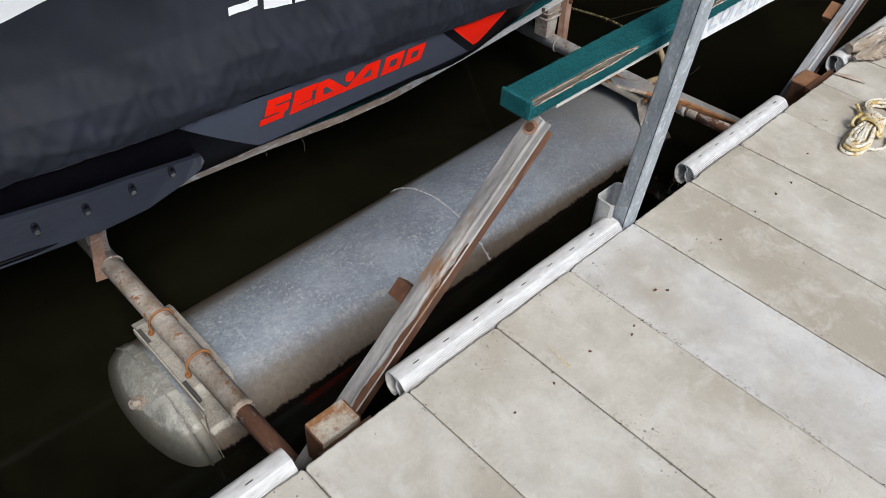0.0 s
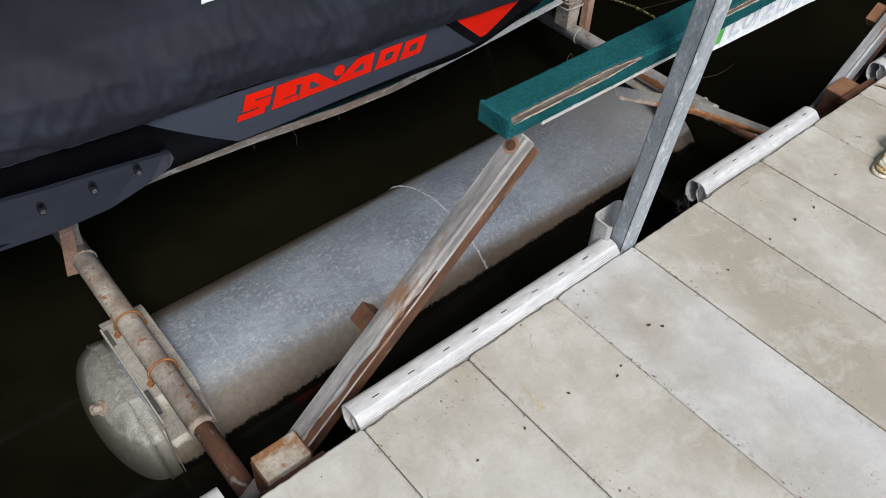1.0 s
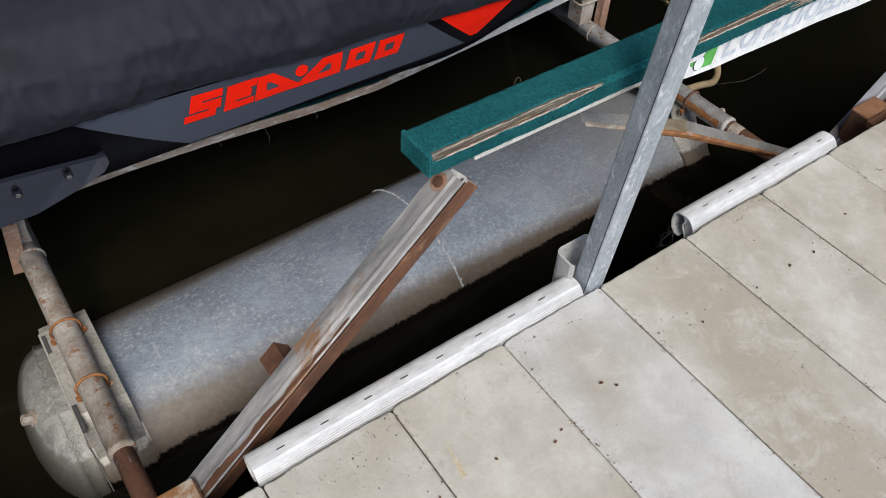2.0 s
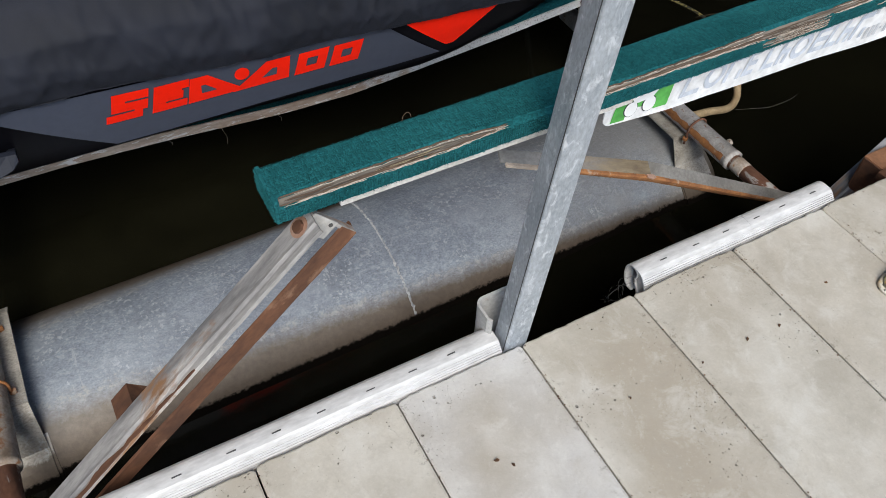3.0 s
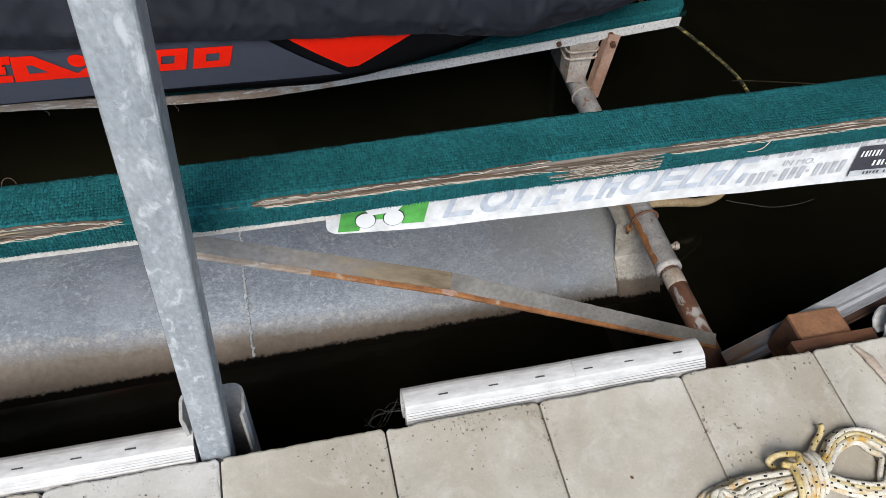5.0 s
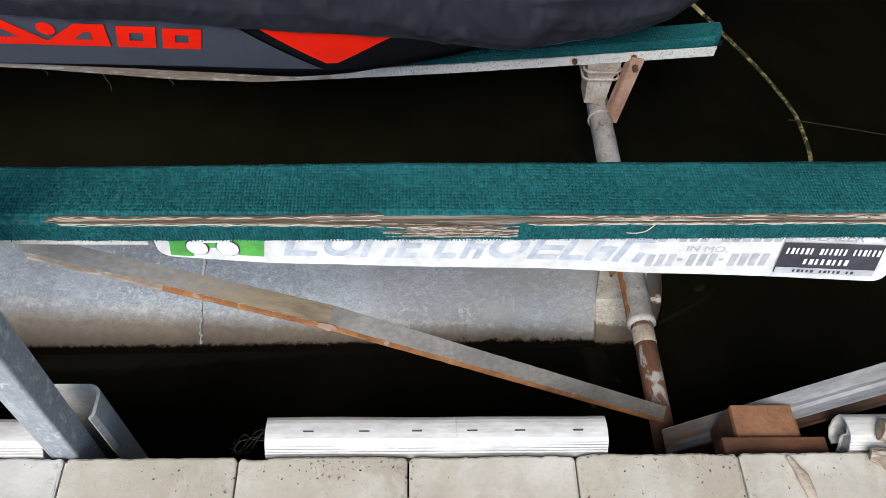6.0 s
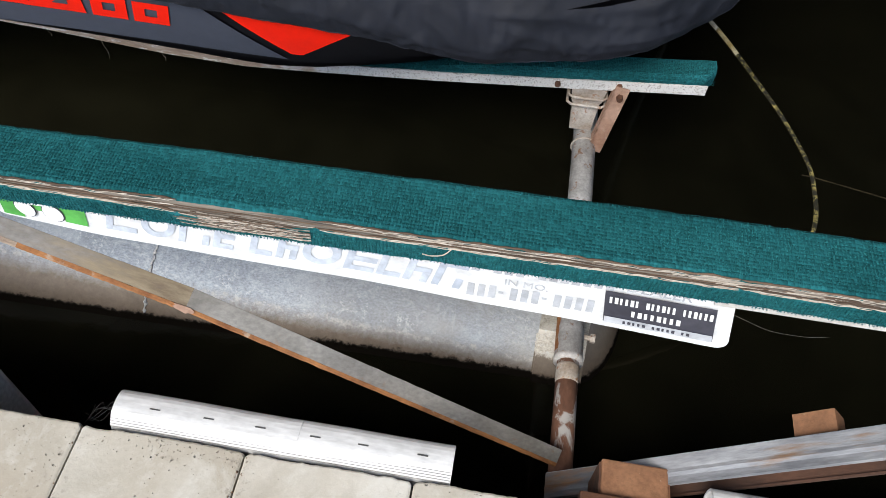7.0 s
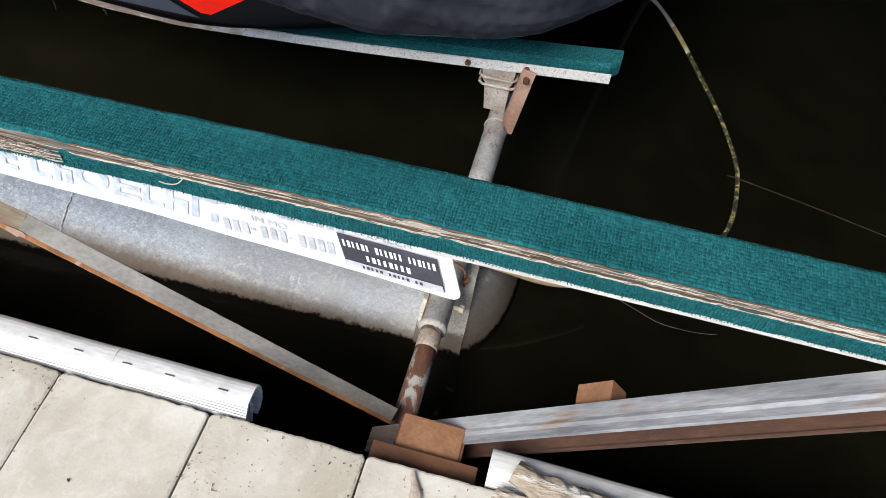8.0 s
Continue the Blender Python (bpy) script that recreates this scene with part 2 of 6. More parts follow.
def concrete_material():
    """Blotched concrete with pits; each plank leans to tan or to grey."""
    m = material("concrete", (0.37, 0.34, 0.285), (0.60, 0.57, 0.50), 8, 140, (0.75, 0.95), bump=0.25, spots=(0.63, 0.62, 0.585), spot_scale=3.0, spot_at=(0.56, 0.70), vary=0.04, grain_amp=0.5)
    nt = m.node_tree
    b = nt.nodes["Principled BSDF"]
    link = nt.links.new
    old = b.inputs["Base Color"].links[0].from_socket
    vec = [n for n in nt.nodes if n.type == "VECT_MATH"][0].outputs[0]
    info = [n for n in nt.nodes if n.type == "OBJECT_INFO"][0]

    def blend(fac, a, c, kind):
        x = nt.nodes.new("ShaderNodeMix")
        x.data_type, x.blend_type = "RGBA", kind
        link(fac, x.inputs["Factor"])
        ins = [k for k in x.inputs if k.type == "RGBA"]
        link(a, ins[0])
        if isinstance(c, tuple):
            ins[1].default_value = (*c, 1)
        else:
            link(c, ins[1])
        return [k for k in x.outputs if k.type == "RGBA"][0]

    def ranged(value, lo, hi, a, c):
        r = nt.nodes.new("ShaderNodeMapRange")
        for key, v in (("From Min", lo), ("From Max", hi), ("To Min", a), ("To Max", c)):
            r.inputs[key].default_value = v
        link(value, r.inputs["Value"])
        return r.outputs["Result"]

    half = nt.nodes.new("ShaderNodeValue")
    half.outputs[0].default_value = 0.5
    old = blend(half.outputs[0], old, info.outputs["Color"], "MIX")
    drift = nt.nodes.new("ShaderNodeTexNoise")
    drift.inputs["Scale"].default_value, drift.inputs["Detail"].default_value = 2.3, 6.0
    link(vec, drift.inputs["Vector"])
    old = blend(ranged(drift.outputs["Fac"], 0.46, 0.66, 0.0, 0.75), old, (0.37, 0.325, 0.255), "MIX")
    long = nt.nodes.new("ShaderNodeMapping")
    long.inputs["Scale"].default_value = (6.0, 4.4, 3.0)
    link(vec, long.inputs["Vector"])
    scuff = nt.nodes.new("ShaderNodeTexNoise")
    scuff.inputs["Scale"].default_value, scuff.inputs["Detail"].default_value, scuff.inputs["Distortion"].default_value = 1.0, 7.0, 0.1
    link(long.outputs["Vector"], scuff.inputs["Vector"])
    old = blend(ranged(scuff.outputs["Fac"], 0.53, 0.70, 0.0, 0.42), old, (0.68, 0.665, 0.615), "MIX")
    old = blend(ranged(scuff.outputs["Fac"], 0.30, 0.42, 0.40, 0.0), old, (0.36, 0.33, 0.27), "MIX")
    mottle = nt.nodes.new("ShaderNodeTexNoise")
    mottle.inputs["Scale"].default_value, mottle.inputs["Detail"].default_value, mottle.inputs["Roughness"].default_value, mottle.inputs["Distortion"].default_value = 11.0, 10.0, 0.72, 0.4
    link(vec, mottle.inputs["Vector"])
    old = blend(ranged(mottle.outputs["Fac"], 0.52, 0.66, 0.0, 0.40), old, (0.66, 0.655, 0.61), "MIX")
    old = blend(ranged(mottle.outputs["Fac"], 0.34, 0.47, 0.42, 0.0), old, (0.37, 0.34, 0.285), "MIX")
    speck = nt.nodes.new("ShaderNodeTexNoise")
    speck.inputs["Scale"].default_value, speck.inputs["Detail"].default_value, speck.inputs["Roughness"].default_value = 95.0, 8.0, 0.8
    link(vec, speck.inputs["Vector"])
    old = blend(ranged(speck.outputs["Fac"], 0.56, 0.68, 0.0, 0.22), old, (0.29, 0.265, 0.22), "MIX")
    old = blend(ranged(speck.outputs["Fac"], 0.32, 0.44, 0.25, 0.0), old, (0.68, 0.665, 0.62), "MIX")
    tc = nt.nodes.new("ShaderNodeTexCoord")
    sx = nt.nodes.new("ShaderNodeSeparateXYZ")
    link(tc.outputs["Object"], sx.inputs[0])
    near = nt.nodes.new("ShaderNodeMath")
    near.operation = "PINGPONG"
    near.inputs[1].default_value = (PLANK - 0.005) / 2
    link(sx.outputs["X"], near.inputs[0])
    dirt = nt.nodes.new("ShaderNodeTexNoise")
    dirt.inputs["Scale"].default_value, dirt.inputs["Detail"].default_value, dirt.inputs["Roughness"].default_value = 55.0, 6.0, 0.8
    link(vec, dirt.inputs["Vector"])
    grime = nt.nodes.new("ShaderNodeMath")
    grime.operation = "MULTIPLY"
    link(ranged(near.outputs[0], 0.0, 0.034, 1.0, 0.0), grime.inputs[0])
    link(ranged(dirt.outputs["Fac"], 0.565, 0.62, 0.0, 0.50), grime.inputs[1])
    old = blend(grime.outputs[0], old, (0.14, 0.125, 0.105), "MIX")
    patchy = nt.nodes.new("ShaderNodeTexNoise")
    patchy.inputs["Scale"].default_value = 4.0
    link(vec, patchy.inputs["Vector"])
    lip = nt.nodes.new("ShaderNodeMath")
    lip.operation = "MULTIPLY"
    link(ranged(sx.outputs["Y"], -0.10, -0.01, 0.0, 1.6), lip.inputs[0])
    link(ranged(drift.outputs["Fac"], 0.40, 0.60, 0.0, 1.0), lip.inputs[1])
    crowd = nt.nodes.new("ShaderNodeMath")
    crowd.operation = "MAXIMUM"
    link(lip.outputs[0], crowd.inputs[0])
    link(ranged(patchy.outputs["Fac"], 0.43, 0.68, 0.0, 1.0), crowd.inputs[1])
    pits = []
    warp = nt.nodes.new("ShaderNodeTexNoise")
    warp.inputs["Scale"].default_value, warp.inputs["Detail"].default_value = 130.0, 3.0
    link(vec, warp.inputs["Vector"])
    bent = nt.nodes.new("ShaderNodeVectorMath")
    bent.operation = "MULTIPLY_ADD"
    link(warp.outputs["Color"], bent.inputs[0])
    bent.inputs[1].default_value = (0.005, 0.005, 0.005)
    link(vec, bent.inputs[2])
    for sc, size in ((48.0, 0.17), (95.0, 0.22), (190.0, 0.21)):
        v = nt.nodes.new("ShaderNodeTexVoronoi")
        v.inputs["Scale"].default_value = sc
        link(bent.outputs[0], v.inputs["Vector"])
        few = nt.nodes.new("ShaderNodeMath")
        few.operation = "MULTIPLY"
        sep = nt.nodes.new("ShaderNodeSeparateColor")
        link(v.outputs["Color"], sep.inputs[0])
        link(ranged(sep.outputs[0], 0.0, 1.0, 0.0, size), few.inputs[0])
        link(crowd.outputs[0], few.inputs[1])
        lt = nt.nodes.new("ShaderNodeMath")
        lt.operation = "SUBTRACT"
        link(few.outputs[0], lt.inputs[0])
        link(v.outputs["Distance"], lt.inputs[1])
        pits.append(ranged(lt.outputs[0], 0.0, 0.05, 0.0, 1.0))
    first = nt.nodes.new("ShaderNodeMath")
    first.operation = "MAXIMUM"
    link(pits[0], first.inputs[0])
    link(pits[1], first.inputs[1])
    mx = nt.nodes.new("ShaderNodeMath")
    mx.operation = "MAXIMUM"
    link(first.outputs[0], mx.inputs[0])
    link(pits[2], mx.inputs[1])
    col = blend(ranged(mx.outputs[0], 0.0, 1.0, 0.0, 0.55), old, (0.20, 0.175, 0.14), "MIX")
    link(col, b.inputs["Base Color"])
    bump = [n for n in nt.nodes if n.type == "BUMP"][0]
    second = nt.nodes.new("ShaderNodeBump")
    second.inputs["Strength"].default_value, second.inputs["Distance"].default_value = 1.0, 0.012
    second.invert = True
    link(mx.outputs[0], second.inputs["Height"])
    link(bump.outputs["Normal"], second.inputs["Normal"])
    link(second.outputs["Normal"], b.inputs["Normal"])
    return m


def water_material():
    m = material("dark_lake_water", (0.0043, 0.0042, 0.0024), (0.0090, 0.0086, 0.0046), 0.9, 9, (0.07, 0.10), bump=0.06, depth=0.01)
    m.node_tree.nodes["Principled BSDF"].inputs["IOR"].default_value = 1.33
    return m


def tank_material(name, dark, light, spots, spot_scale, spot_at, line, mud_stops, scale_colour=(0.53, 0.57, 0.61), skew=False):
    """Zinc or lime above, silt brown towards the water, a crusted line between."""
    m = material(name, dark, light, 6, 210, (0.42, 0.62), 0.25, 0.25, spots=spots, spot_scale=spot_scale, spot_at=spot_at, stretch=(0.7, 1, 1), swirl=0.7, grain_amp=1.7)
    nt = m.node_tree
    b = nt.nodes["Principled BSDF"]
    link = nt.links.new
    old = b.inputs["Base Color"].links[0].from_socket
    tc = nt.nodes.new("ShaderNodeTexCoord")
    sep = nt.nodes.new("ShaderNodeSeparateXYZ")
    link(tc.outputs["Object"], sep.inputs[0])

    def speckle(scale, detail, ro, lo, hi, most, shape=(1, 1, 1)):
        mp = nt.nodes.new("ShaderNodeMapping")
        mp.inputs["Scale"].default_value = shape
        link(tc.outputs["Object"], mp.inputs["Vector"])
        q = nt.nodes.new("ShaderNodeTexNoise")
        q.inputs["Scale"].default_value, q.inputs["Detail"].default_value, q.inputs["Roughness"].default_value = scale, detail, ro
        link(mp.outputs["Vector"], q.inputs["Vector"])
        r = nt.nodes.new("ShaderNodeMapRange")
        for key, v in (("From Min", lo), ("From Max", hi), ("To Max", most)):
            r.inputs[key].default_value = v
        link(q.outputs["Fac"], r.inputs["Value"])
        return r.outputs["Result"]

    def tint(fac, other, base, colour):
        if other is not None:
            k = nt.nodes.new("ShaderNodeMath")
            k.operation = "MULTIPLY"
            link(fac, k.inputs[0])
            link(other, k.inputs[1])
            fac = k.outputs[0]
        x = nt.nodes.new("ShaderNodeMix")
        x.data_type = "RGBA"
        link(fac, x.inputs["Factor"])
        ends = [k for k in x.inputs if k.type == "RGBA"]
        link(base, ends[0])
        ends[1].default_value = (*colour, 1)
        return [k for k in x.outputs if k.type == "RGBA"][0]

    old = tint(speckle(3.2, 7.0, 0.6, 0.46, 0.66, 0.6), None, old, tuple(0.62 * c for c in dark))
    old = tint(speckle(70.0, 8.0, 0.75, 0.525, 0.60, 0.85), speckle(6.5, 6.0, 0.6, 0.43, 0.62, 1.0), old, scale_colour)
    if skew:
        old = tint(speckle(2.8, 9.0, 0.68, 0.50, 0.66, 0.55, (0.8, 1, 1)), None, old, (0.455, 0.508, 0.575))
        old = tint(speckle(44.0, 5.0, 0.6, 0.66, 0.70, 0.7, (1.2, 0.7, 0.7)), speckle(5.0, 3.0, 0.5, 0.52, 0.60, 1.0), old, tuple(1.15 * c for c in scale_colour))
        old = tint(speckle(26.0, 8.0, 0.7, 0.63, 0.70, 0.45, (1.6, 0.25, 0.25)), None, old, scale_colour)
        # a film of dried silt grows towards the bow end
        film = nt.nodes.new("ShaderNodeMapRange")
        for key, v in (("From Min", 0.15), ("From Max", 0.85), ("To Max", 0.62)):
            film.inputs[key].default_value = v
        link(sep.outputs["X"], film.inputs["Value"])
        old = tint(film.outputs["Result"], speckle(4.0, 6.0, 0.6, 0.20, 0.50, 1.0), old, (0.285, 0.272, 0.25))
    n = nt.nodes.new("ShaderNodeTexNoise")
    n.inputs["Scale"].default_value, n.inputs["Detail"].default_value, n.inputs["Roughness"].default_value = 18.0, 9.0, 0.66
    link(tc.outputs["Object"], n.inputs["Vector"])
    h = nt.nodes.new("ShaderNodeMath")
    h.operation = "MULTIPLY_ADD"
    fray = nt.nodes.new("ShaderNodeTexNoise")
    fray.inputs["Scale"].default_value, fray.inputs["Detail"].default_value, fray.inputs["Roughness"].default_value = 75.0, 4.0, 0.7
    link(tc.outputs["Object"], fray.inputs["Vector"])
    first = nt.nodes.new("ShaderNodeMath")
    first.operation, first.inputs[1].default_value = "MULTIPLY_ADD", 0.020
    link(fray.outputs["Fac"], first.inputs[0])
    link(sep.outputs["Z"], first.inputs[2])
    link(n.outputs["Fac"], h.inputs[0])
    h.inputs[1].default_value = 0.022
    link(first.outputs[0], h.inputs[2])
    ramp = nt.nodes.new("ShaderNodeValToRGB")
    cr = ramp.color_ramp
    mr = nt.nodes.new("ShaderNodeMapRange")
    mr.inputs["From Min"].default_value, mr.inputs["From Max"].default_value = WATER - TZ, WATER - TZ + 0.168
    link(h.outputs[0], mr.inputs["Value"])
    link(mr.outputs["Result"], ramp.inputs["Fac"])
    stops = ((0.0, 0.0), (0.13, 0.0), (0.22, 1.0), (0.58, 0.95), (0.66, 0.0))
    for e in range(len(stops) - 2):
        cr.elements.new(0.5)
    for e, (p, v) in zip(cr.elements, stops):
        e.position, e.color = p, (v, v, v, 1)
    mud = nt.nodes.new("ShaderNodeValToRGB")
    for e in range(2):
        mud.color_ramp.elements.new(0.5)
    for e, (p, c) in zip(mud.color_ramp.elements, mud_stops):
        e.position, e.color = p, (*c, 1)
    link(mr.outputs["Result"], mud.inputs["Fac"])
    x = nt.nodes.new("ShaderNodeMix")
    x.data_type = "RGBA"
    # the old waterline runs a little askew along the tank
    lean = nt.nodes.new("ShaderNodeMath")
    lean.operation, lean.inputs[1].default_value = "MULTIPLY_ADD", 0.20
    link(sep.outputs["X"], lean.inputs[0])
    link(mr.outputs["Result"], lean.inputs[2])
    mr2 = nt.nodes.new("ShaderNodeMath")
    mr2.operation, mr2.inputs[1].default_value = "ADD", 0.20
    link(lean.outputs[0], mr2.inputs[0])
    low = nt.nodes.new("ShaderNodeMapRange")
    for key, v in (("From Min", line - (0.15 if skew else 0.035)), ("From Max", line + (0.06 if skew else 0.02)), ("To Min", 1.0), ("To Max", 0.0)):
        low.inputs[key].default_value = v
    link((mr2.outputs[0] if skew else mr.outputs["Result"]), low.inputs["Value"])
    link(low.outputs["Result"], x.inputs["Factor"])
    ins = [k for k in x.inputs if k.type == "RGBA"]
    link(old, ins[0])
    grit = nt.nodes.new("ShaderNodeTexNoise")
    grit.inputs["Scale"].default_value, grit.inputs["Detail"].default_value, grit.inputs["Roughness"].default_value = 45.0, 6.0, 0.7
    link(tc.outputs["Object"], grit.inputs["Vector"])
    gr = nt.nodes.new("ShaderNodeMapRange")
    gr.inputs["From Min"].default_value, gr.inputs["From Max"].default_value = 0.3, 0.7
    gr.inputs["To Min"].default_value, gr.inputs["To Max"].default_value = 0.82, 1.16
    link(grit.outputs["Fac"], gr.inputs["Value"])
    mul = nt.nodes.new("ShaderNodeVectorMath")
    mul.operation = "SCALE"
    link(mud.outputs["Color"], mul.inputs[0])
    link(gr.outputs["Result"], mul.inputs["Scale"])
    link(mul.outputs[0], ins[1])
    crust = nt.nodes.new("ShaderNodeValToRGB")
    for e in range(2):
        crust.color_ramp.elements.new(0.5)
    for e, (p, v) in zip(crust.color_ramp.elements, ((line - 0.05, 0.0), (line - 0.012, 1.0), (line + 0.012, 1.0), (line + 0.035, 0.0))):
        e.position, e.color = p, (v, v, v, 1)
    link((mr2.outputs[0] if skew else mr.outputs["Result"]), crust.inputs["Fac"])
    some = nt.nodes.new("ShaderNodeMapRange")
    some.inputs["From Min"].default_value, some.inputs["From Max"].default_value, some.inputs["To Max"].default_value = 0.46, 0.62, (0.5 if skew else 0.6)
    link(grit.outputs["Fac"], some.inputs["Value"])
    both = nt.nodes.new("ShaderNodeMath")
    both.operation = "MULTIPLY"
    link(crust.outputs["Color"], both.inputs[0])
    link(some.outputs["Result"], both.inputs[1])
    pale = nt.nodes.new("ShaderNodeMix")
    pale.data_type = "RGBA"
    link(both.outputs[0], pale.inputs["Factor"])
    ends = [k for k in pale.inputs if k.type == "RGBA"]
    link([k for k in x.outputs if k.type == "RGBA"][0], ends[0])
    ends[1].default_value = (0.50, 0.49, 0.46, 1)
    link([k for k in pale.outputs if k.type == "RGBA"][0], b.inputs["Base Color"])
    # algae below the ragged line is dull
    dull = nt.nodes.new("ShaderNodeMapRange")
    for key, v in (("From Min", mud_stops[0][0] - 0.01), ("From Max", mud_stops[1][0] + 0.01), ("To Min", 0.0), ("To Max", 0.5)):
        dull.inputs[key].default_value = v
    link(mr.outputs["Result"], dull.inputs["Value"])
    link(dull.outputs["Result"], b.inputs["Specular IOR Level"])
    zinc = nt.nodes.new("ShaderNodeMath")
    zinc.operation, zinc.inputs[1].default_value = "MULTIPLY", 0.5
    link(dull.outputs["Result"], zinc.inputs[0])
    link(zinc.outputs[0], b.inputs["Metallic"])
    return m


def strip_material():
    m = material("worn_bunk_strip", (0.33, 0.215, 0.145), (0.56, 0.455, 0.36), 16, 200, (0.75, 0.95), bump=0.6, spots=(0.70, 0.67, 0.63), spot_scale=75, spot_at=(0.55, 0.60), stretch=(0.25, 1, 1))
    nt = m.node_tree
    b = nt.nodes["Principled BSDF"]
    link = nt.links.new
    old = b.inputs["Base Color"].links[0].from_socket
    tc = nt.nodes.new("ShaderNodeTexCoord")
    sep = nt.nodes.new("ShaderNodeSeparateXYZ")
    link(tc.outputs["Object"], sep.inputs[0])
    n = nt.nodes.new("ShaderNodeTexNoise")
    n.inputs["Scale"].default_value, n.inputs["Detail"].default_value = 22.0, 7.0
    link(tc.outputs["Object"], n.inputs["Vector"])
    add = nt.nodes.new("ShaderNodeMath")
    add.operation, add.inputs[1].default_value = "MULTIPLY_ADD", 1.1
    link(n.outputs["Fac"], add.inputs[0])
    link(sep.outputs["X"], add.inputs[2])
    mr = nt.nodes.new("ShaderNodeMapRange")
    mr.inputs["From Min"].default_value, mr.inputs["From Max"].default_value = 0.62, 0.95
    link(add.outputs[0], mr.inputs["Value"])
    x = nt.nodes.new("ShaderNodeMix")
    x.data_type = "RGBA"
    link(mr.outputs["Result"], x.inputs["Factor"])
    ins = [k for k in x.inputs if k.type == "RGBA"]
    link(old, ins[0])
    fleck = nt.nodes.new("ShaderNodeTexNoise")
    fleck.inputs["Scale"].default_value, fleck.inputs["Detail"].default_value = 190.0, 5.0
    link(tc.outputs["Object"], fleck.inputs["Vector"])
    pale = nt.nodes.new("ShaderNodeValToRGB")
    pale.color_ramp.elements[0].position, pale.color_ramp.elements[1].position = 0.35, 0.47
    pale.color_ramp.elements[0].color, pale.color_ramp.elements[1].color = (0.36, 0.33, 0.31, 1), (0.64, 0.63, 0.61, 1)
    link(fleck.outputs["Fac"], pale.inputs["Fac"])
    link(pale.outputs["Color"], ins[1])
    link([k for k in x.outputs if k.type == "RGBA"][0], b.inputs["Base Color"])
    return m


def brace_flat_material():
    """Grey steel that silts over with ochre along its length."""
    m = material("ochre_silted_steel", (0.155, 0.150, 0.145), (0.29, 0.283, 0.275), 9, 130, (0.6, 0.85), 0.08, 0.4, stretch=(0.4, 1, 1), swirl=0.5)
    nt = m.node_tree
    b = nt.nodes["Principled BSDF"]
    link = nt.links.new
    old = b.inputs["Base Color"].links[0].from_socket
    tc = nt.nodes.new("ShaderNodeTexCoord")
    sep = nt.nodes.new("ShaderNodeSeparateXYZ")
    link(tc.outputs["Object"], sep.inputs[0])
    mp = nt.nodes.new("ShaderNodeMapping")
    mp.inputs["Scale"].default_value = (7.0, 45.0, 20.0)
    link(tc.outputs["Object"], mp.inputs["Vector"])
    streak = nt.nodes.new("ShaderNodeTexNoise")
    streak.inputs["Scale"].default_value, streak.inputs["Detail"].default_value, streak.inputs["Roughness"].default_value = 1.0, 7.0, 0.65
    link(mp.outputs["Vector"], streak.inputs["Vector"])
    ragged_x = nt.nodes.new("ShaderNodeMath")
    ragged_x.operation, ragged_x.inputs[1].default_value = "MULTIPLY_ADD", 0.55
    link(streak.outputs["Fac"], ragged_x.inputs[0])
    link(sep.outputs["X"], ragged_x.inputs[2])
    much = nt.nodes.new("ShaderNodeMapRange")
    for key, v in (("From Min", -0.20), ("From Max", 0.06), ("To Max", 0.9)):
        much.inputs[key].default_value = v
    link(ragged_x.outputs[0], much.inputs["Value"])
    tone = nt.nodes.new("ShaderNodeValToRGB")
    tone.color_ramp.elements[0].position, tone.color_ramp.elements[1].position = 0.35, 0.65
    tone.color_ramp.elements[0].color, tone.color_ramp.elements[1].color = (0.105, 0.066, 0.032, 1), (0.25, 0.20, 0.125, 1)
    link(streak.outputs["Fac"], tone.inputs["Fac"])
    x = nt.nodes.new("ShaderNodeMix")
    x.data_type = "RGBA"
    link(much.outputs["Result"], x.inputs["Factor"])
    ends = [k for k in x.inputs if k.type == "RGBA"]
    link(old, ends[0])
    link(tone.outputs["Color"], ends[1])
    link([k for k in x.outputs if k.type == "RGBA"][0], b.inputs["Base Color"])
    return m


M_BRACEFLAT = brace_flat_material()
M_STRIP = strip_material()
M_CONC = concrete_material()
M_CARPET = carpet_material()
M_WATER = water_material()
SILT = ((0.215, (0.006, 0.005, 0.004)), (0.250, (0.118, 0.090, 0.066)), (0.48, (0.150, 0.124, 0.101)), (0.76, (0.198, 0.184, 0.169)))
WET = ((0.06, (0.010, 0.010, 0.008)), (0.13, (0.048, 0.045, 0.033)), (0.42, (0.115, 0.11, 0.092)), (0.58, (0.20, 0.195, 0.17)))
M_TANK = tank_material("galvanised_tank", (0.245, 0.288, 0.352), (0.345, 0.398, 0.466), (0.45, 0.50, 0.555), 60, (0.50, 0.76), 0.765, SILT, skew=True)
M_BANDTANK = tank_material("silted_zinc_band", (0.37, 0.345, 0.30), (0.50, 0.475, 0.43), (0.56, 0.54, 0.49), 14, (0.50, 0.7), 0.47, SILT)
M_CAP = tank_material("limed_tank_end", (0.24, 0.24, 0.215), (0.41, 0.41, 0.375), (0.49, 0.49, 0.455), 11, (0.50, 0.72), 0.60, WET, (0.47, 0.47, 0.44))
M_CAPDARK = tank_material("stained_tank_end", (0.17, 0.16, 0.14), (0.30, 0.285, 0.255), (0.36, 0.345, 0.31), 20, (0.52, 0.72), 0.80, SILT, (0.36, 0.345, 0.31))


# ---- mesh tools ----
BASE = {}


def thing(name, at, label, category, group="", kind=""):
    ob = new(name)
    ob.empty_display_size = 0.05
    ob.location = at
    BASE[ob.name] = Vector(at)
    return tagged(ob, label, category, group, kind)


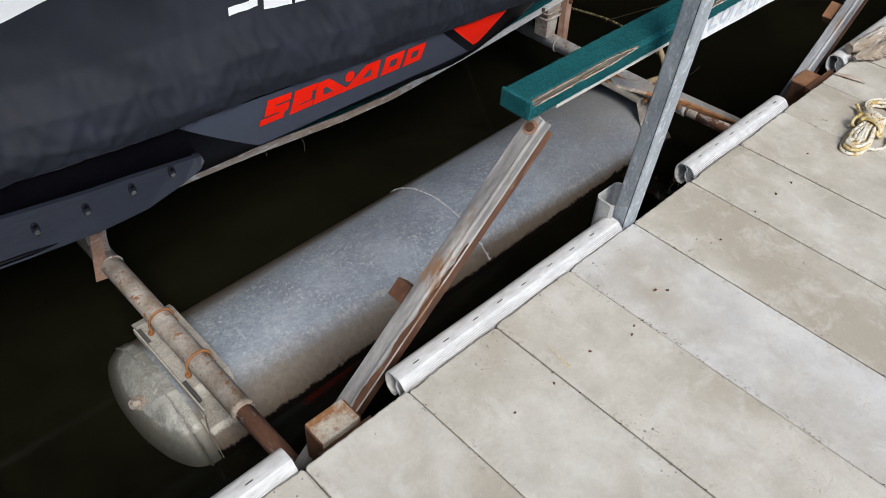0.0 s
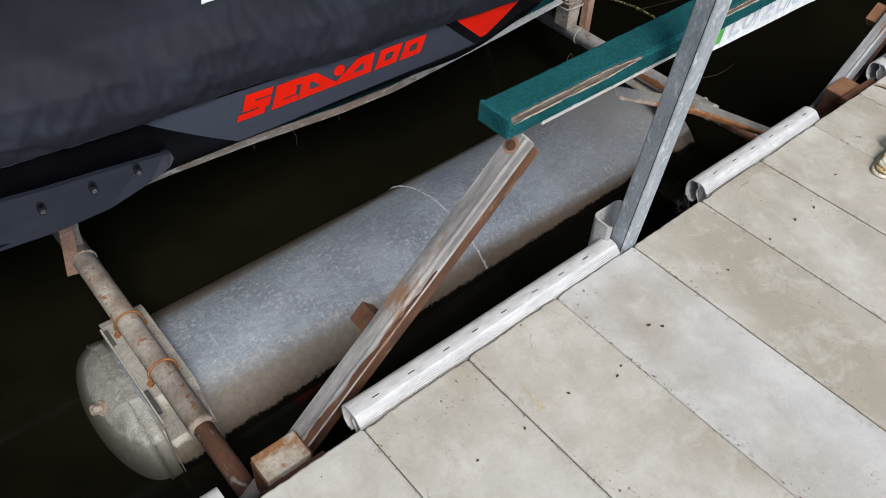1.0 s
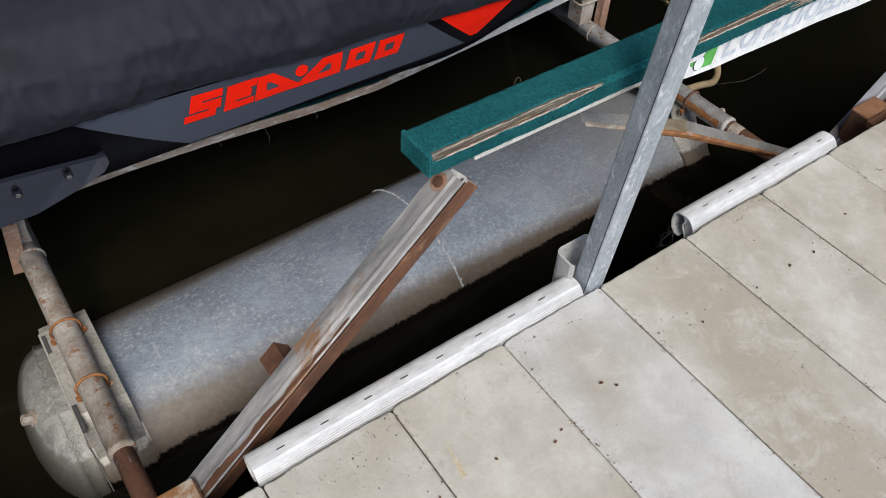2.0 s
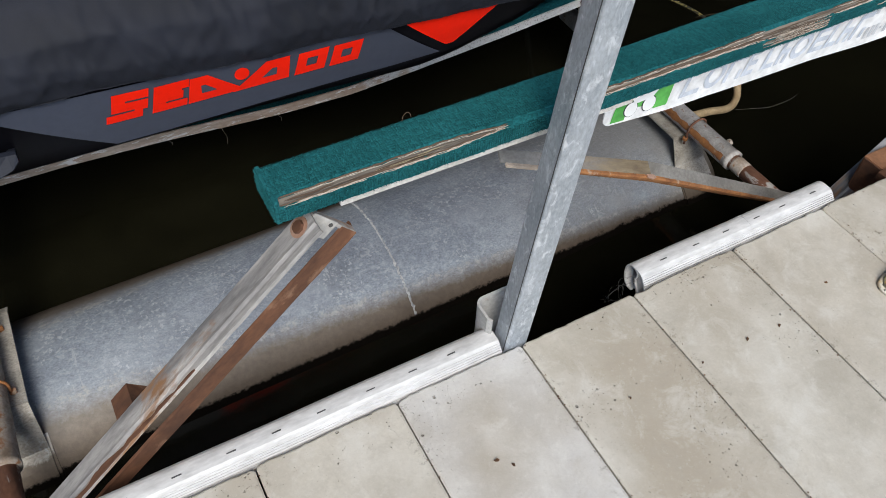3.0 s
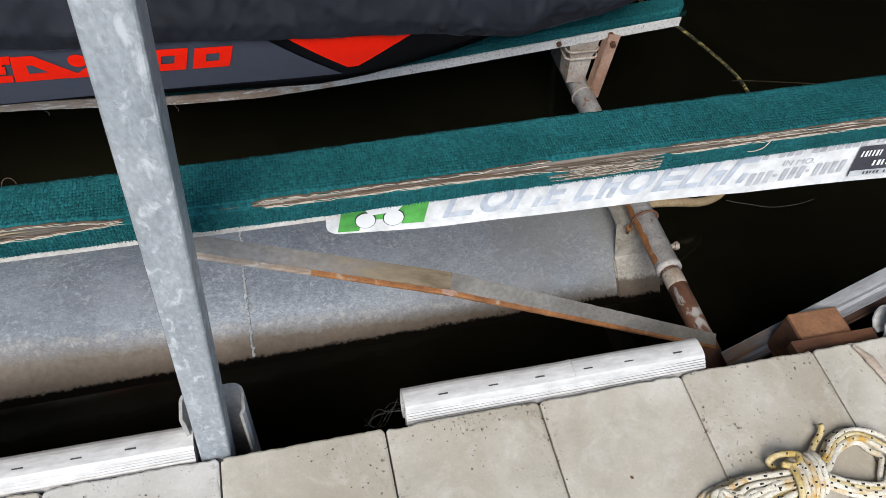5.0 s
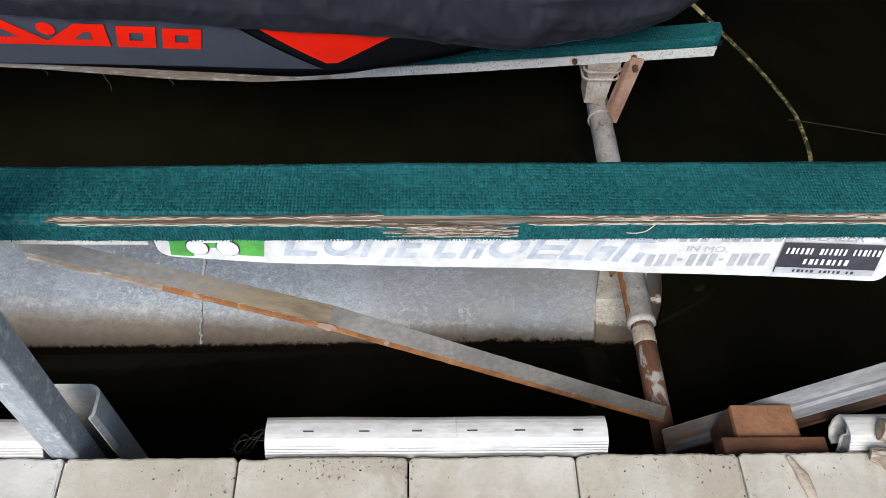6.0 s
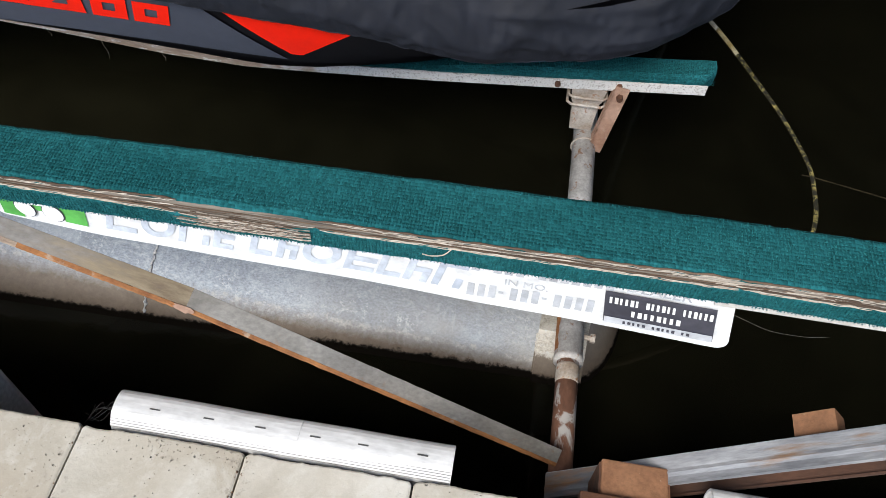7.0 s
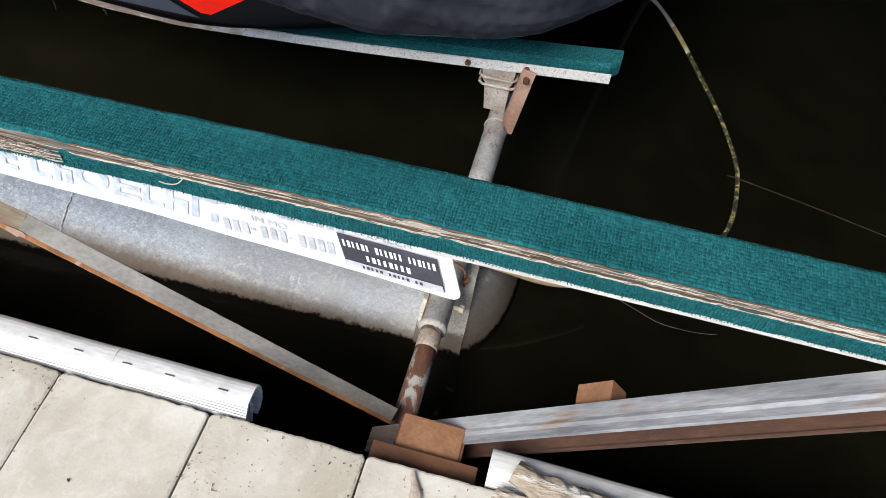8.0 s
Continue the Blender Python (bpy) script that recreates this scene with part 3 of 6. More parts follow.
def part(name, bm, mat, parent=None, label="", smooth=False):
    """Links a bmesh, built in world places, as one mesh object under a thing or part."""
    me = bpy.data.meshes.new(name)
    base = BASE[parent.name] if parent else Vector((0, 0, 0))
    bmesh.ops.translate(bm, verts=bm.verts, vec=-base)
    bmesh.ops.recalc_face_normals(bm, faces=bm.faces)
    if smooth:
        for f in bm.faces:
            f.smooth = True
    bm.to_mesh(me)
    bm.free()
    me.materials.append(mat)
    ob = new(name, me)
    if parent:
        ob.parent = parent
    BASE[ob.name] = base
    if label:
        ob["label"] = label
    return ob


def structure(name, bm, mat, label="", category=""):
    ob = part(name, bm, mat)
    return tagged(ob, label, category, kind="structure")


def box(bm, lo, hi, m=None, bevel=0.0):
    """A box between two corners, turned by m, with chamfered edges."""
    r = bmesh.ops.create_cube(bm, size=1.0)
    v = r["verts"]
    lo, hi = Vector(lo), Vector(hi)
    for p in v:
        p.co = Vector([lo[i] + (p.co[i] + 0.5) * (hi[i] - lo[i]) for i in range(3)])
    if bevel:
        e = list({e for p in v for e in p.link_edges})
        r = bmesh.ops.bevel(bm, geom=e, offset=bevel, segments=2, affect="EDGES", profile=0.6)
        v = list({p for f in r["faces"] for p in f.verts} | {p for p in v if p.is_valid})
    if m is not None:
        bmesh.ops.transform(bm, matrix=m, verts=v)
    return v


def along(a, b, up=(0, 0, 1)):
    """A frame at a with x towards b and z near up."""
    x = (Vector(b) - Vector(a)).normalized()
    y = Vector(up).cross(x).normalized()
    z = x.cross(y)
    return Matrix(((x.x, y.x, z.x, a[0]), (x.y, y.y, z.y, a[1]), (x.z, y.z, z.z, a[2]), (0, 0, 0, 1)))


def extrude(bm, outline, length, m=None, steps=1, closed=True, wave=None):
    """A prism: outline of (y, z) points run along x. wave(x, y, z) moves its points."""
    rows = []
    for i in range(steps + 1):
        x = length * i / steps
        rows.append([bm.verts.new(wave(x, y, z) if wave else (x, y, z)) for y, z in outline])
    n = len(outline)
    for a, b in zip(rows, rows[1:]):
        for j in range(n if closed else n - 1):
            bm.faces.new((a[j], a[(j + 1) % n], b[(j + 1) % n], b[j]))
    if closed:
        bm.faces.new(rows[0][::-1])
        bm.faces.new(rows[-1])
    vs = [v for r in rows for v in r]
    if m is not None:
        bmesh.ops.transform(bm, matrix=m, verts=vs)
    return vs


def strip(outline, t):
    """The closed outline of a sheet of thickness t bent along an open line."""
    out = []
    pts = [Vector(p) for p in outline]
    for i, p in enumerate(pts):
        d = (pts[min(i + 1, len(pts) - 1)] - pts[max(i - 1, 0)]).normalized()
        out.append((p, Vector((-d.y, d.x))))
    return [tuple(p + n * t / 2) for p, n in out] + [tuple(p - n * t / 2) for p, n in reversed(out)]


def tube(bm, points, radius, sides=12, caps=True, taper=None):
    """A round bar through points; radius may be one number or one for each."""
    pts = [Vector(p) for p in points]
    rad = radius if isinstance(radius, (list, tuple)) else [radius] * len(pts)
    rings = []
    ref = Vector((0.13, 0.27, 0.95))
    for i, p in enumerate(pts):
        d = (pts[min(i + 1, len(pts) - 1)] - pts[max(i - 1, 0)]).normalized()
        u = d.cross(ref).normalized()
        v = d.cross(u)
        rings.append([bm.verts.new(p + (u * math.cos(k * math.tau / sides) + v * math.sin(k * math.tau / sides)) * rad[i]) for k in range(sides)])
    for a, b in zip(rings, rings[1:]):
        for k in range(sides):
            bm.faces.new((a[k], a[(k + 1) % sides], b[(k + 1) % sides], b[k]))
    if caps:
        bm.faces.new(rings[0][::-1])
        bm.faces.new(rings[-1])
    return rings


def smooth_line(points, steps=8):
    """Catmull-Rom through the points."""
    p = [Vector(q) for q in points]
    p = [p[0] * 2 - p[1]] + p + [p[-1] * 2 - p[-2]]
    out = []
    for a, b, c, d in zip(p, p[1:], p[2:], p[3:]):
        for i in range(steps):
            t = i / steps
            out.append(0.5 * ((2 * b) + (c - a) * t + (2 * a - 5 * b + 4 * c - d) * t * t + (3 * b - a - 3 * c + d) * t ** 3))
    return out + [p[-2]]


def interp(x, table):
    xs, ys = zip(*table)
    return float(np.interp(x, xs, ys))


# ---- water, unseen roof and wall ----
bm = bmesh.new()
bmesh.ops.create_grid(bm, x_segments=1, y_segments=1, size=40)
bmesh.ops.translate(bm, verts=bm.verts, vec=(0, 0, WATER))
structure("water", bm, M_WATER, "calm dark brown lake water in the slip", "water")
# roof and wall stay out of view, added near-black so the water mirrors dark
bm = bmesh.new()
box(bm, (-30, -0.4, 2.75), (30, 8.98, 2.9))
structure("ceiling", bm, M_UNSEEN, "unseen dark roof over the slip, added to darken the water's reflections", "roof")
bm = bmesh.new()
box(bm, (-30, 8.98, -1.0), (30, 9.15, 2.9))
structure("wall_far", bm, M_UNSEEN, "unseen dark wall, added to close off the water's reflections", "wall")

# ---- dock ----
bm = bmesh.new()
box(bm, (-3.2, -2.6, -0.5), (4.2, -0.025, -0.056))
dock = structure("dock_frame", bm, M_UNDER, "plain dark block under the concrete dock planks", "dock")

# ---- rub rails ----
RAIL = [(0.004, -0.022), (0.007, -0.012), (0.0065, -0.0095), (0.011, -0.0075), (0.0105, -0.005), (0.015, -0.003), (0.0145, -0.0005),
        (0.019, 0.0015), (0.0185, 0.004), (0.023, 0.006), (0.027, 0.009), (0.035, 0.0102), (0.046, 0.0104), (0.055, 0.0095), (0.062, 0.0072), (0.068, 0.0030), (0.072, -0.003), (0.0742, -0.012), (0.0745, -0.022), (0.074, -0.032), (0.068, -0.052), (0.054, -0.064),
        (0.040, -0.062)]


def rub_rail(x0, x1, label):
    ob = thing("dock_bumper", (x0, 0.03, -0.05), label, "dock bumper", "white vinyl bumpers along the dock edge")
    bm = bmesh.new()
    extrude(bm, strip(RAIL, 0.004), x1 - x0, Matrix.Translation((x0, 0, 0)), steps=10,
            wave=lambda x, y, z: (x, y + 0.0015 * noise.noise((x * 5, x0, 0)), z + 0.0015 * noise.noise((x * 4, x0, 5))))
    sleeve = part("sleeve", bm, M_VINYL, ob)
    bm = bmesh.new()
    extrude(bm, strip([(0.046, 0.0055), (0.037, -0.002), (0.0365, -0.011), (0.041, -0.021), (0.038, -0.033), (0.028, -0.046), (0.022, -0.060)], 0.003), x1 - x0 - 0.004, Matrix.Translation((x0 + 0.002, 0, 0)))
    part("inner_web", bm, M_VINYL, ob)
    # grey fill painted for the shaded hollow between the bumper's walls
    bm = bmesh.new()
    cols = [[bm.verts.new((xx, y, z)) for xx in (x0 + 0.006, x1 - 0.006)] for y, z in ((0.0085, -0.016), (0.020, -0.003), (0.032, 0.004), (0.034, -0.010), (0.036, -0.022), (0.026, -0.044), (0.019, -0.058), (0.005, -0.058))]
    for a, b in zip(cols, cols[1:] + cols[:1]):
        bm.faces.new((a[0], a[1], b[1], b[0]))
    for e in (0, 1):
        bm.faces.new([c[e] for c in cols][::1 if e else -1])
    part("core", bm, M_GREYCH, ob, "grey fill coloured as the shaded hollow of the cut end")
    # thin grey lines painted along the rib valleys as their shade
    for y, z in ((0.0046, -0.0112), (0.0082, -0.0070), (0.0117, -0.0029), (0.0152, 0.0012), (0.0187, 0.0052)):
        bm = bmesh.new()
        tube(bm, [(x0 + 0.001, y, z), (x1 - 0.001, y, z)], 0.0008, 5)
        part("rib_groove", bm, M_RIBSHADE if 0 < x0 < 1 else M_RIBSHADE_FAINT, sleeve)
    n = int((x1 - x0) / 0.1)
    for i in range(n):
        x = x0 + 0.06 + i * 0.1 + random.uniform(-0.01, 0.01)
        bm = bmesh.new()
        box(bm, (x, 0.0382, 0.0095), (x + 0.019, 0.0403, 0.0142))
        part("slot", bm, M_SLOT, sleeve)
    return ob


rub_rail(-2.4, -1.535, "white vinyl bumper strip with nail slots on dock edge")
rub_rail(-1.222, -0.348, "long white vinyl bumper strip ending beside the post")
short_rail = rub_rail(0.045, 0.675, "short ribbed white vinyl bumper strip on dock edge")
bm = bmesh.new()
extrude(bm, strip([(0.0285, 0.0098), (0.055, 0.0112), (0.0665, 0.0072), (0.0738, -0.006)], 0.0042), 0.0016, Matrix.Translation((0.392, 0, 0)))
part("joint", bm, M_GREYCH, short_rail, "thin grey joint")
rub_rail(1.135, 2.3, "white vinyl bumper strip beside the broken driftwood")

# ---- post and its guide ----
def lean_post(bm):
    """The post stands a little turned and out of plumb."""
    turn = Matrix.Rotation(radians(-4), 2)
    for v in bm.verts:
        at = turn @ Vector((v.co.x + 0.31, v.co.y - 0.03))
        v.co.x, v.co.y = at.x - 0.31 + 0.066 * v.co.z, at.y + 0.03 - 0.030 * v.co.z


post = thing("dock_post", (-0.31, 0.03, -0.9), "square galvanised steel post with mottled zinc at dock edge", "post")
bm = bmesh.new()
s, r = 0.0275, 0.006
ring = []
for cx, cy, a0 in ((s - r, s - r, 0), (-s + r, s - r, 90), (-s + r, -s + r, 180), (s - r, -s + r, 270)):
    for k in range(4):
        a = radians(a0 + 30 * k)
        ring.append((cx + r * math.cos(a), cy + r * math.sin(a)))
extrude(bm, ring, 3.65, Matrix.Translation((-0.31, 0.03, -0.9)) @ Matrix(((0, 1, 0, 0), (0, 0, 1, 0), (1, 0, 0, 0), (0, 0, 0, 1))))
lean_post(bm)
part("shaft", bm, M_GALV, post)
bm = bmesh.new()
box(bm, (-0.3379, 0.0085, -0.9), (-0.3368, 0.0110, 2.75))
lean_post(bm)
part("lip_seam", bm, M_SLOT, post, "dark lap seam")

guide = thing("post_guide", (-0.305, 0.085, -0.9), "grey channel sleeve with rolled corners behind the post", "bracket")
bm = bmesh.new()
arc = [(-0.05, 0.045), (-0.055, 0.055)]
for k in range(7):
    a = radians(180 - 15 * k)
    arc.append((-0.035 + 0.02 * math.cos(a), 0.09 + 0.02 * math.sin(a)))
for k in range(7):
    a = radians(90 - 15 * k)
    arc.append((0.035 + 0.02 * math.cos(a), 0.09 + 0.02 * math.sin(a)))
arc += [(0.055, 0.055), (0.05, 0.045)]
extrude(bm, strip(arc, 0.006), 0.96, Matrix.Translation((-0.305, 0, -0.9)) @ Matrix(((0, 1, 0, 0), (0, 0, 1, 0), (1, 0, 0, 0), (0, 0, 0, 1))))
part("channel", bm, M_GREYCH, guide, smooth=False)

# ---- float tank ----
tank = thing("float_tank", (-0.2, TY, TZ), "long grey galvanised steel float tank, silt-stained at the waterline", "float tank", kind="")


def round_shell(bm, prof, sides=96):
    rings = []
    for x, r in prof:
        rings.append([bm.verts.new((x, TY + 0.015 * x + r * math.sin(k * math.tau / sides), TZ + r * math.cos(k * math.tau / sides))) for k in range(sides)])
    for a, b in zip(rings, rings[1:]):
        for k in range(sides):
            bm.faces.new((a[k], a[(k + 1) % sides], b[(k + 1) % sides], b[k]))
    return rings


bm = bmesh.new()
prof = [(-1.54, TR)]
x = -1.54
while x < 0.95:
    x += 0.05
    prof.append((x, TR))
rings = round_shell(bm, prof)
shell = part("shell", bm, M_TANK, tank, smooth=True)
for x0, s, deep in ((-1.54, -1, 0.145), (0.96, 1, 0.178)):
    bm = bmesh.new()
    cap = [(x0 - s * 0.03, TR + 0.004), (x0, TR + 0.004), (x0 + s * 0.004, TR - 0.001)]
    for k in range(1, 17):
        a = radians(90 * k / 16)
        cap.append((x0 + s * (0.004 + deep * math.sin(a)), (TR - 0.002) * math.cos(a) if k < 16 else 0.002))
    rings = round_shell(bm, cap)
    bm.faces.new(rings[-1] if s > 0 else rings[-1][::-1])
    part("end_cap", bm, M_CAP if s < 0 else M_CAPDARK, tank, "dished end cap with white lime crust" if s < 0 else "silt-stained end cap", smooth=True)


def weld(x, name="weld_seam"):
    first = -45 if x > -1 else -90
    bm = bmesh.new()
    pts = []
    for k in range(145):
        a = radians(first + (90 - first) * k / 144)
        w = 0.004 * noise.noise((k * 0.9, x, 0))
        pts.append((x + w, TY + 0.015 * x + (TR + 0.001) * math.sin(a), TZ + (TR + 0.001) * math.cos(a)))
    tube(bm, pts, [0.0040 + 0.0040 * noise.noise((k * 1.7, x, 4)) for k in range(145)], 6)
    part(name, bm, M_WELD if x > -1 else M_CAP, shell, "rough pale weld bead" if x > -1 else "limed rim of the end cap")


weld(-0.275)
weld(-1.543, "rim_bead")
bm = bmesh.new()
tube(bm, [(-1.593, 0.800, -0.527), (-1.614, 0.799, -0.517)], [0.026, 0.024], 14)
tube(bm, [(-1.612, 0.799, -0.518), (-1.636, 0.798, -0.506)], [0.0165, 0.0155], 6)
part("vent_plug", bm, M_PIPE, tank, "rusty hexagonal vent plug")

# ---- cross pipes with saddles ----
def cross_pipe(x, y0, y1, far_y, bolts, label):
    ob = thing("cross_pipe", (x, TY, -0.40), label, "pipe", "cross pipes of the lift")
    bm = bmesh.new()
    tube(bm, [(x, y0, -0.37), (x, y1, -0.37)], 0.028, 18)
    part("inner_pipe", bm, M_PIPERUST, ob, "rusted inner pipe", smooth=True)
    bm = bmesh.new()
    pts = [(x, y1 - 0.012, -0.37), (x, y1 + 0.004, -0.37), (x, y1 + 0.006, -0.37), (x, 0.95, -0.37), (x, far_y, -0.365)]
    tube(bm, pts, [0.0372, 0.0372, 0.0355, 0.0355, 0.0355], 20)
    part("sleeve_pipe", bm, M_PIPE if x < 0 else M_PIPEGREY, ob, "chalky zinc outer pipe with rust spots", smooth=True)
    for yy in bolts:
        bm = bmesh.new()
        ringp = [(x + 0.041 * math.cos(a), yy, -0.37 + 0.041 * math.sin(a)) for a in [radians(-20 + 220 * k / 14) for k in range(15)]]
        ringp = [(ringp[0][0] + 0.002, yy, -0.425)] + ringp + [(ringp[-1][0] - 0.002, yy, -0.425)]
        tube(bm, ringp, 0.0040, 8)
        hoop = part("u_bolt", bm, M_ORANGE if x < 0 else M_PIPERUST, ob, "rusted u-bolt", smooth=True)
        for sx in (-1, 1):
            bm = bmesh.new()
            tube(bm, [(x + sx * 0.042, yy, -0.405), (x + sx * 0.042, yy, -0.396)], 0.010, 6)
            part("nut", bm, M_ORANGE, hoop)
    bm = bmesh.new()
    ty = TY + 0.015 * x
    fold = [(ty + (TR + 0.005) * math.sin(radians(a)), TZ + (TR + 0.005) * math.cos(radians(a))) for a in (-52, -48, -43, -39, -36)]
    if x > 0:
        fold = [(ty + (TR + 0.005) * math.sin(radians(a)), TZ + (TR + 0.005) * math.cos(radians(a))) for a in (-52, -46, -40, -34, -29)]
        line = fold + [(0.690, -0.455), (0.708, -0.417), (0.98, -0.412), (1.01, -0.424)]
    else:
        line = fold + [(0.628, -0.452), (0.655, -0.417), (0.98, -0.412), (1.01, -0.424)]
    cols = []
    for y, z in line:
        w = 0.068 if x > 0 or y > 0.62 else 0.068 - (0.63 - y) * 0.05
        cols.append([bm.verts.new((x + d, y, z + o)) for d, o in ((-w, 0), (w, 0), (w, 0.006), (-w, 0.006))])
    for a, b in zip(cols, cols[1:]):
        for j in range(4):
            bm.faces.new((a[j], a[(j + 1) % 4], b[(j + 1) % 4], b[j]))
    bm.faces.new(cols[0])
    bm.faces.new(cols[-1][::-1])
    part("saddle_plate", bm, M_BANDTANK, shell, "folded zinc saddle plate on the tank")
    if x < 0:
        # a thin upright web beside the plate, with two gaps painted between them
        bm = bmesh.new()
        cols = []
        for i in range(17):
            y = 0.565 + 0.42 * i / 16
            zt = TZ + math.sqrt((TR + 0.002) ** 2 - (y - TY - 0.015 * x) ** 2)
            cols.append([bm.verts.new((x - 0.0715 + d, y, z)) for d, z in ((-0.0025, max(zt, -0.438)), (0.0025, max(zt, -0.438)), (0.0025, -0.413), (-0.0025, -0.413))])
        for a, b in zip(cols, cols[1:]):
            for j in range(4):
                bm.faces.new((a[j], a[(j + 1) % 4], b[(j + 1) % 4], b[j]))
        bm.faces.new(cols[0])
        bm.faces.new(cols[-1][::-1])
        part("saddle_web", bm, M_BAND, ob, "thin upright zinc web")
        bm = bmesh.new()
        tube(bm, smooth_line([(x - 0.0715, 0.567, -0.424), (x - 0.0715, 0.575, -0.535), (x - 0.0715, 0.530, -0.588), (x - 0.0715, 0.512, -0.612)], 8), 0.0020, 6)
        part("folded_lip", bm, M_BRACE, ob, "thin grey lip running down into the water", smooth=True)
        # dark bars laid on the plate stand in for the gaps' shade
        for ya, yb in ((0.600, 0.690), (0.895, 0.965)):
            bm = bmesh.new()
            box(bm, (x - 0.0685, ya, -0.4175), (x - 0.057, yb, -0.4040))
            part("gap", bm, M_SLOT, ob, "dark bar painted as the shaded gap beside the web")
    bm = bmesh.new()
    rows = []
    hi = x + 0.072 if x < 0 else 0.946
    for k in range(29):
        a = radians(-92 + 62 * k / 28)
        rows.append([bm.verts.new((xx, TY + 0.015 * xx + r * math.sin(a), TZ + r * math.cos(a))) for xx, r in ((x - 0.072, TR - 0.002), (x - 0.072, TR + 0.0035), (hi, TR + 0.0035), (hi, TR - 0.002))])
    for a, b in zip(rows, rows[1:]):
        for q in range(4):
            bm.faces.new((a[q], a[(q + 1) % 4], b[(q + 1) % 4], b[q]))
    part("saddle_band", bm, M_BANDTANK, shell, "silted zinc sheet hugging the tank")
    if x > 0:
        bm = bmesh.new()
        tube(bm, [(x + 0.03, 0.572, -0.372), (x + 0.052, 0.572, -0.374)], 0.007, 8)
        tube(bm, [(x + 0.052, 0.572, -0.374), (x + 0.064, 0.572, -0.374)], 0.0125, 6)
        part("set_screw", bm, M_PIPE, ob, "zinc set screw")
        # rust bleeding along the shaded side of the sleeve
        bm = bmesh.new()
        cols = []
        for i in range(41):
            y = 0.515 + 0.44 * i / 40
            half = 20 + 16 * noise.noise((y * 24, 2, 5)) + 10 * noise.noise((y * 70, 4, 5))
            cols.append([bm.verts.new((x + 0.0360 * math.cos(radians(a)), y, -0.37 + 0.0360 * math.sin(radians(a)))) for a in [168 - half + 2 * half * q / 5 for q in range(6)]])
        for a, b in zip(cols, cols[1:]):
            for q in range(5):
                bm.faces.new((a[q], a[q + 1], b[q + 1], b[q]))
        part("rust_streak", bm, M_ORANGE, ob, "orange rust streak along the pipe", smooth=True)
        bm = bmesh.new()
        tube(bm, [(x, 0.430, -0.37), (x, 0.436, -0.37), (x, 0.472, -0.37), (x, 0.478, -0.37)], [0.0282, 0.0290, 0.0290, 0.0282], 18)
        part("pale_band", bm, M_PIPE, ob, "pale zinc band left on the rusted pipe", smooth=True)
    return ob


cross_pipe(-1.433, 0.12, 0.466, 1.5, (0.698, 0.922), "chalky zinc cross pipe clamped over the tank end")
cross_pipe(0.915, 0.10, 0.50, 1.5, (0.68, 0.90), "rust-spotted cross pipe over the tank's bow end")

bm = bmesh.new()
tube(bm, smooth_line([(0.938, 0.742, -0.368), (1.0, 0.744, -0.378), (1.06, 0.748, -0.392), (1.15, 0.768, -0.432), (1.23, 0.80, -0.465), (1.295, 0.84, -0.47), (1.32, 0.885, -0.43), (1.31, 0.93, -0.36)], 8), 0.0145, 12)
tagged(part("drain_hose", bm, M_HOSE, None, smooth=True), "short bent tan rubber hose beside the cross pipe", "hose")

# ---- bow bunk under the watercraft ----
SAG = [(-2.2, -0.21), (-1.08, -0.218), (-0.8, -0.232), (-0.4, -0.265), (-0.15, -0.270), (0.04, -0.257), (0.45, -0.222), (0.78, -0.188), (1.23, -0.139)]
bunk = thing("carpeted_bunk", (-0.2, 1.33, -0.2), "sagging carpeted support bunk under the covered watercraft", "bunk")
x0, x1 = -2.1, 1.214
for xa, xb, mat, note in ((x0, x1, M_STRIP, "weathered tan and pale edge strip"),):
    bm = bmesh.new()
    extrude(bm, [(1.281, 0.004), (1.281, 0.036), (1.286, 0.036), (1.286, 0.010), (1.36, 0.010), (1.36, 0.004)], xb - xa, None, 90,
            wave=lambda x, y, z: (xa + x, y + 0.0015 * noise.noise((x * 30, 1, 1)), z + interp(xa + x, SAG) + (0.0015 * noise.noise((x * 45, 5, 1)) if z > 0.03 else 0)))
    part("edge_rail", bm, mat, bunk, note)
bm = bmesh.new()
extrude(bm, [(1.287, 0.034), (1.285, 0.046), (1.291, 0.056), (1.30, 0.061), (1.365, 0.061), (1.374, 0.05), (1.374, 0.012), (1.288, 0.012)], x1 - x0 + 0.02, None, 120,
        wave=lambda x, y, z: (x0 + x, y + (0.035 * (max(0.0, x0 + x - x1 + 0.02) / 0.04) ** 2 if y < 1.31 else 0), z * (interp(x0 + x, [(-2, 0.20), (0.02, 0.22), (0.22, 0.6), (0.7, 1.0)]) if z > 0.03 else 1) + interp(x0 + x, SAG) + 0.002 * noise.noise((x * 14, y * 9, z * 9))))
part("carpet", bm, M_CARPET, bunk, "green carpet wrapping")
for xb in (0.80, 0.975):
    bm = bmesh.new()
    z = interp(xb, SAG) + 0.022
    tube(bm, [(xb, 1.282, z), (xb, 1.272, z)], 0.009, 6)
    part("bolt", bm, M_RUST, bunk)


for xt, drop in ((-0.61, 0.07), (-0.42, 0.03), (-0.78, 0.025)):
    bm = bmesh.new()
    zt = interp(xt, SAG) + 0.006
    tube(bm, smooth_line([(xt, 1.284, zt), (xt + 0.006, 1.279, zt - drop * 0.3), (xt + 0.012, 1.279, zt - drop * 0.6), (xt + 0.008, 1.28, zt - drop)], 6), 0.0008, 5)
    part("loose_thread", bm, M_WOOD, bunk)


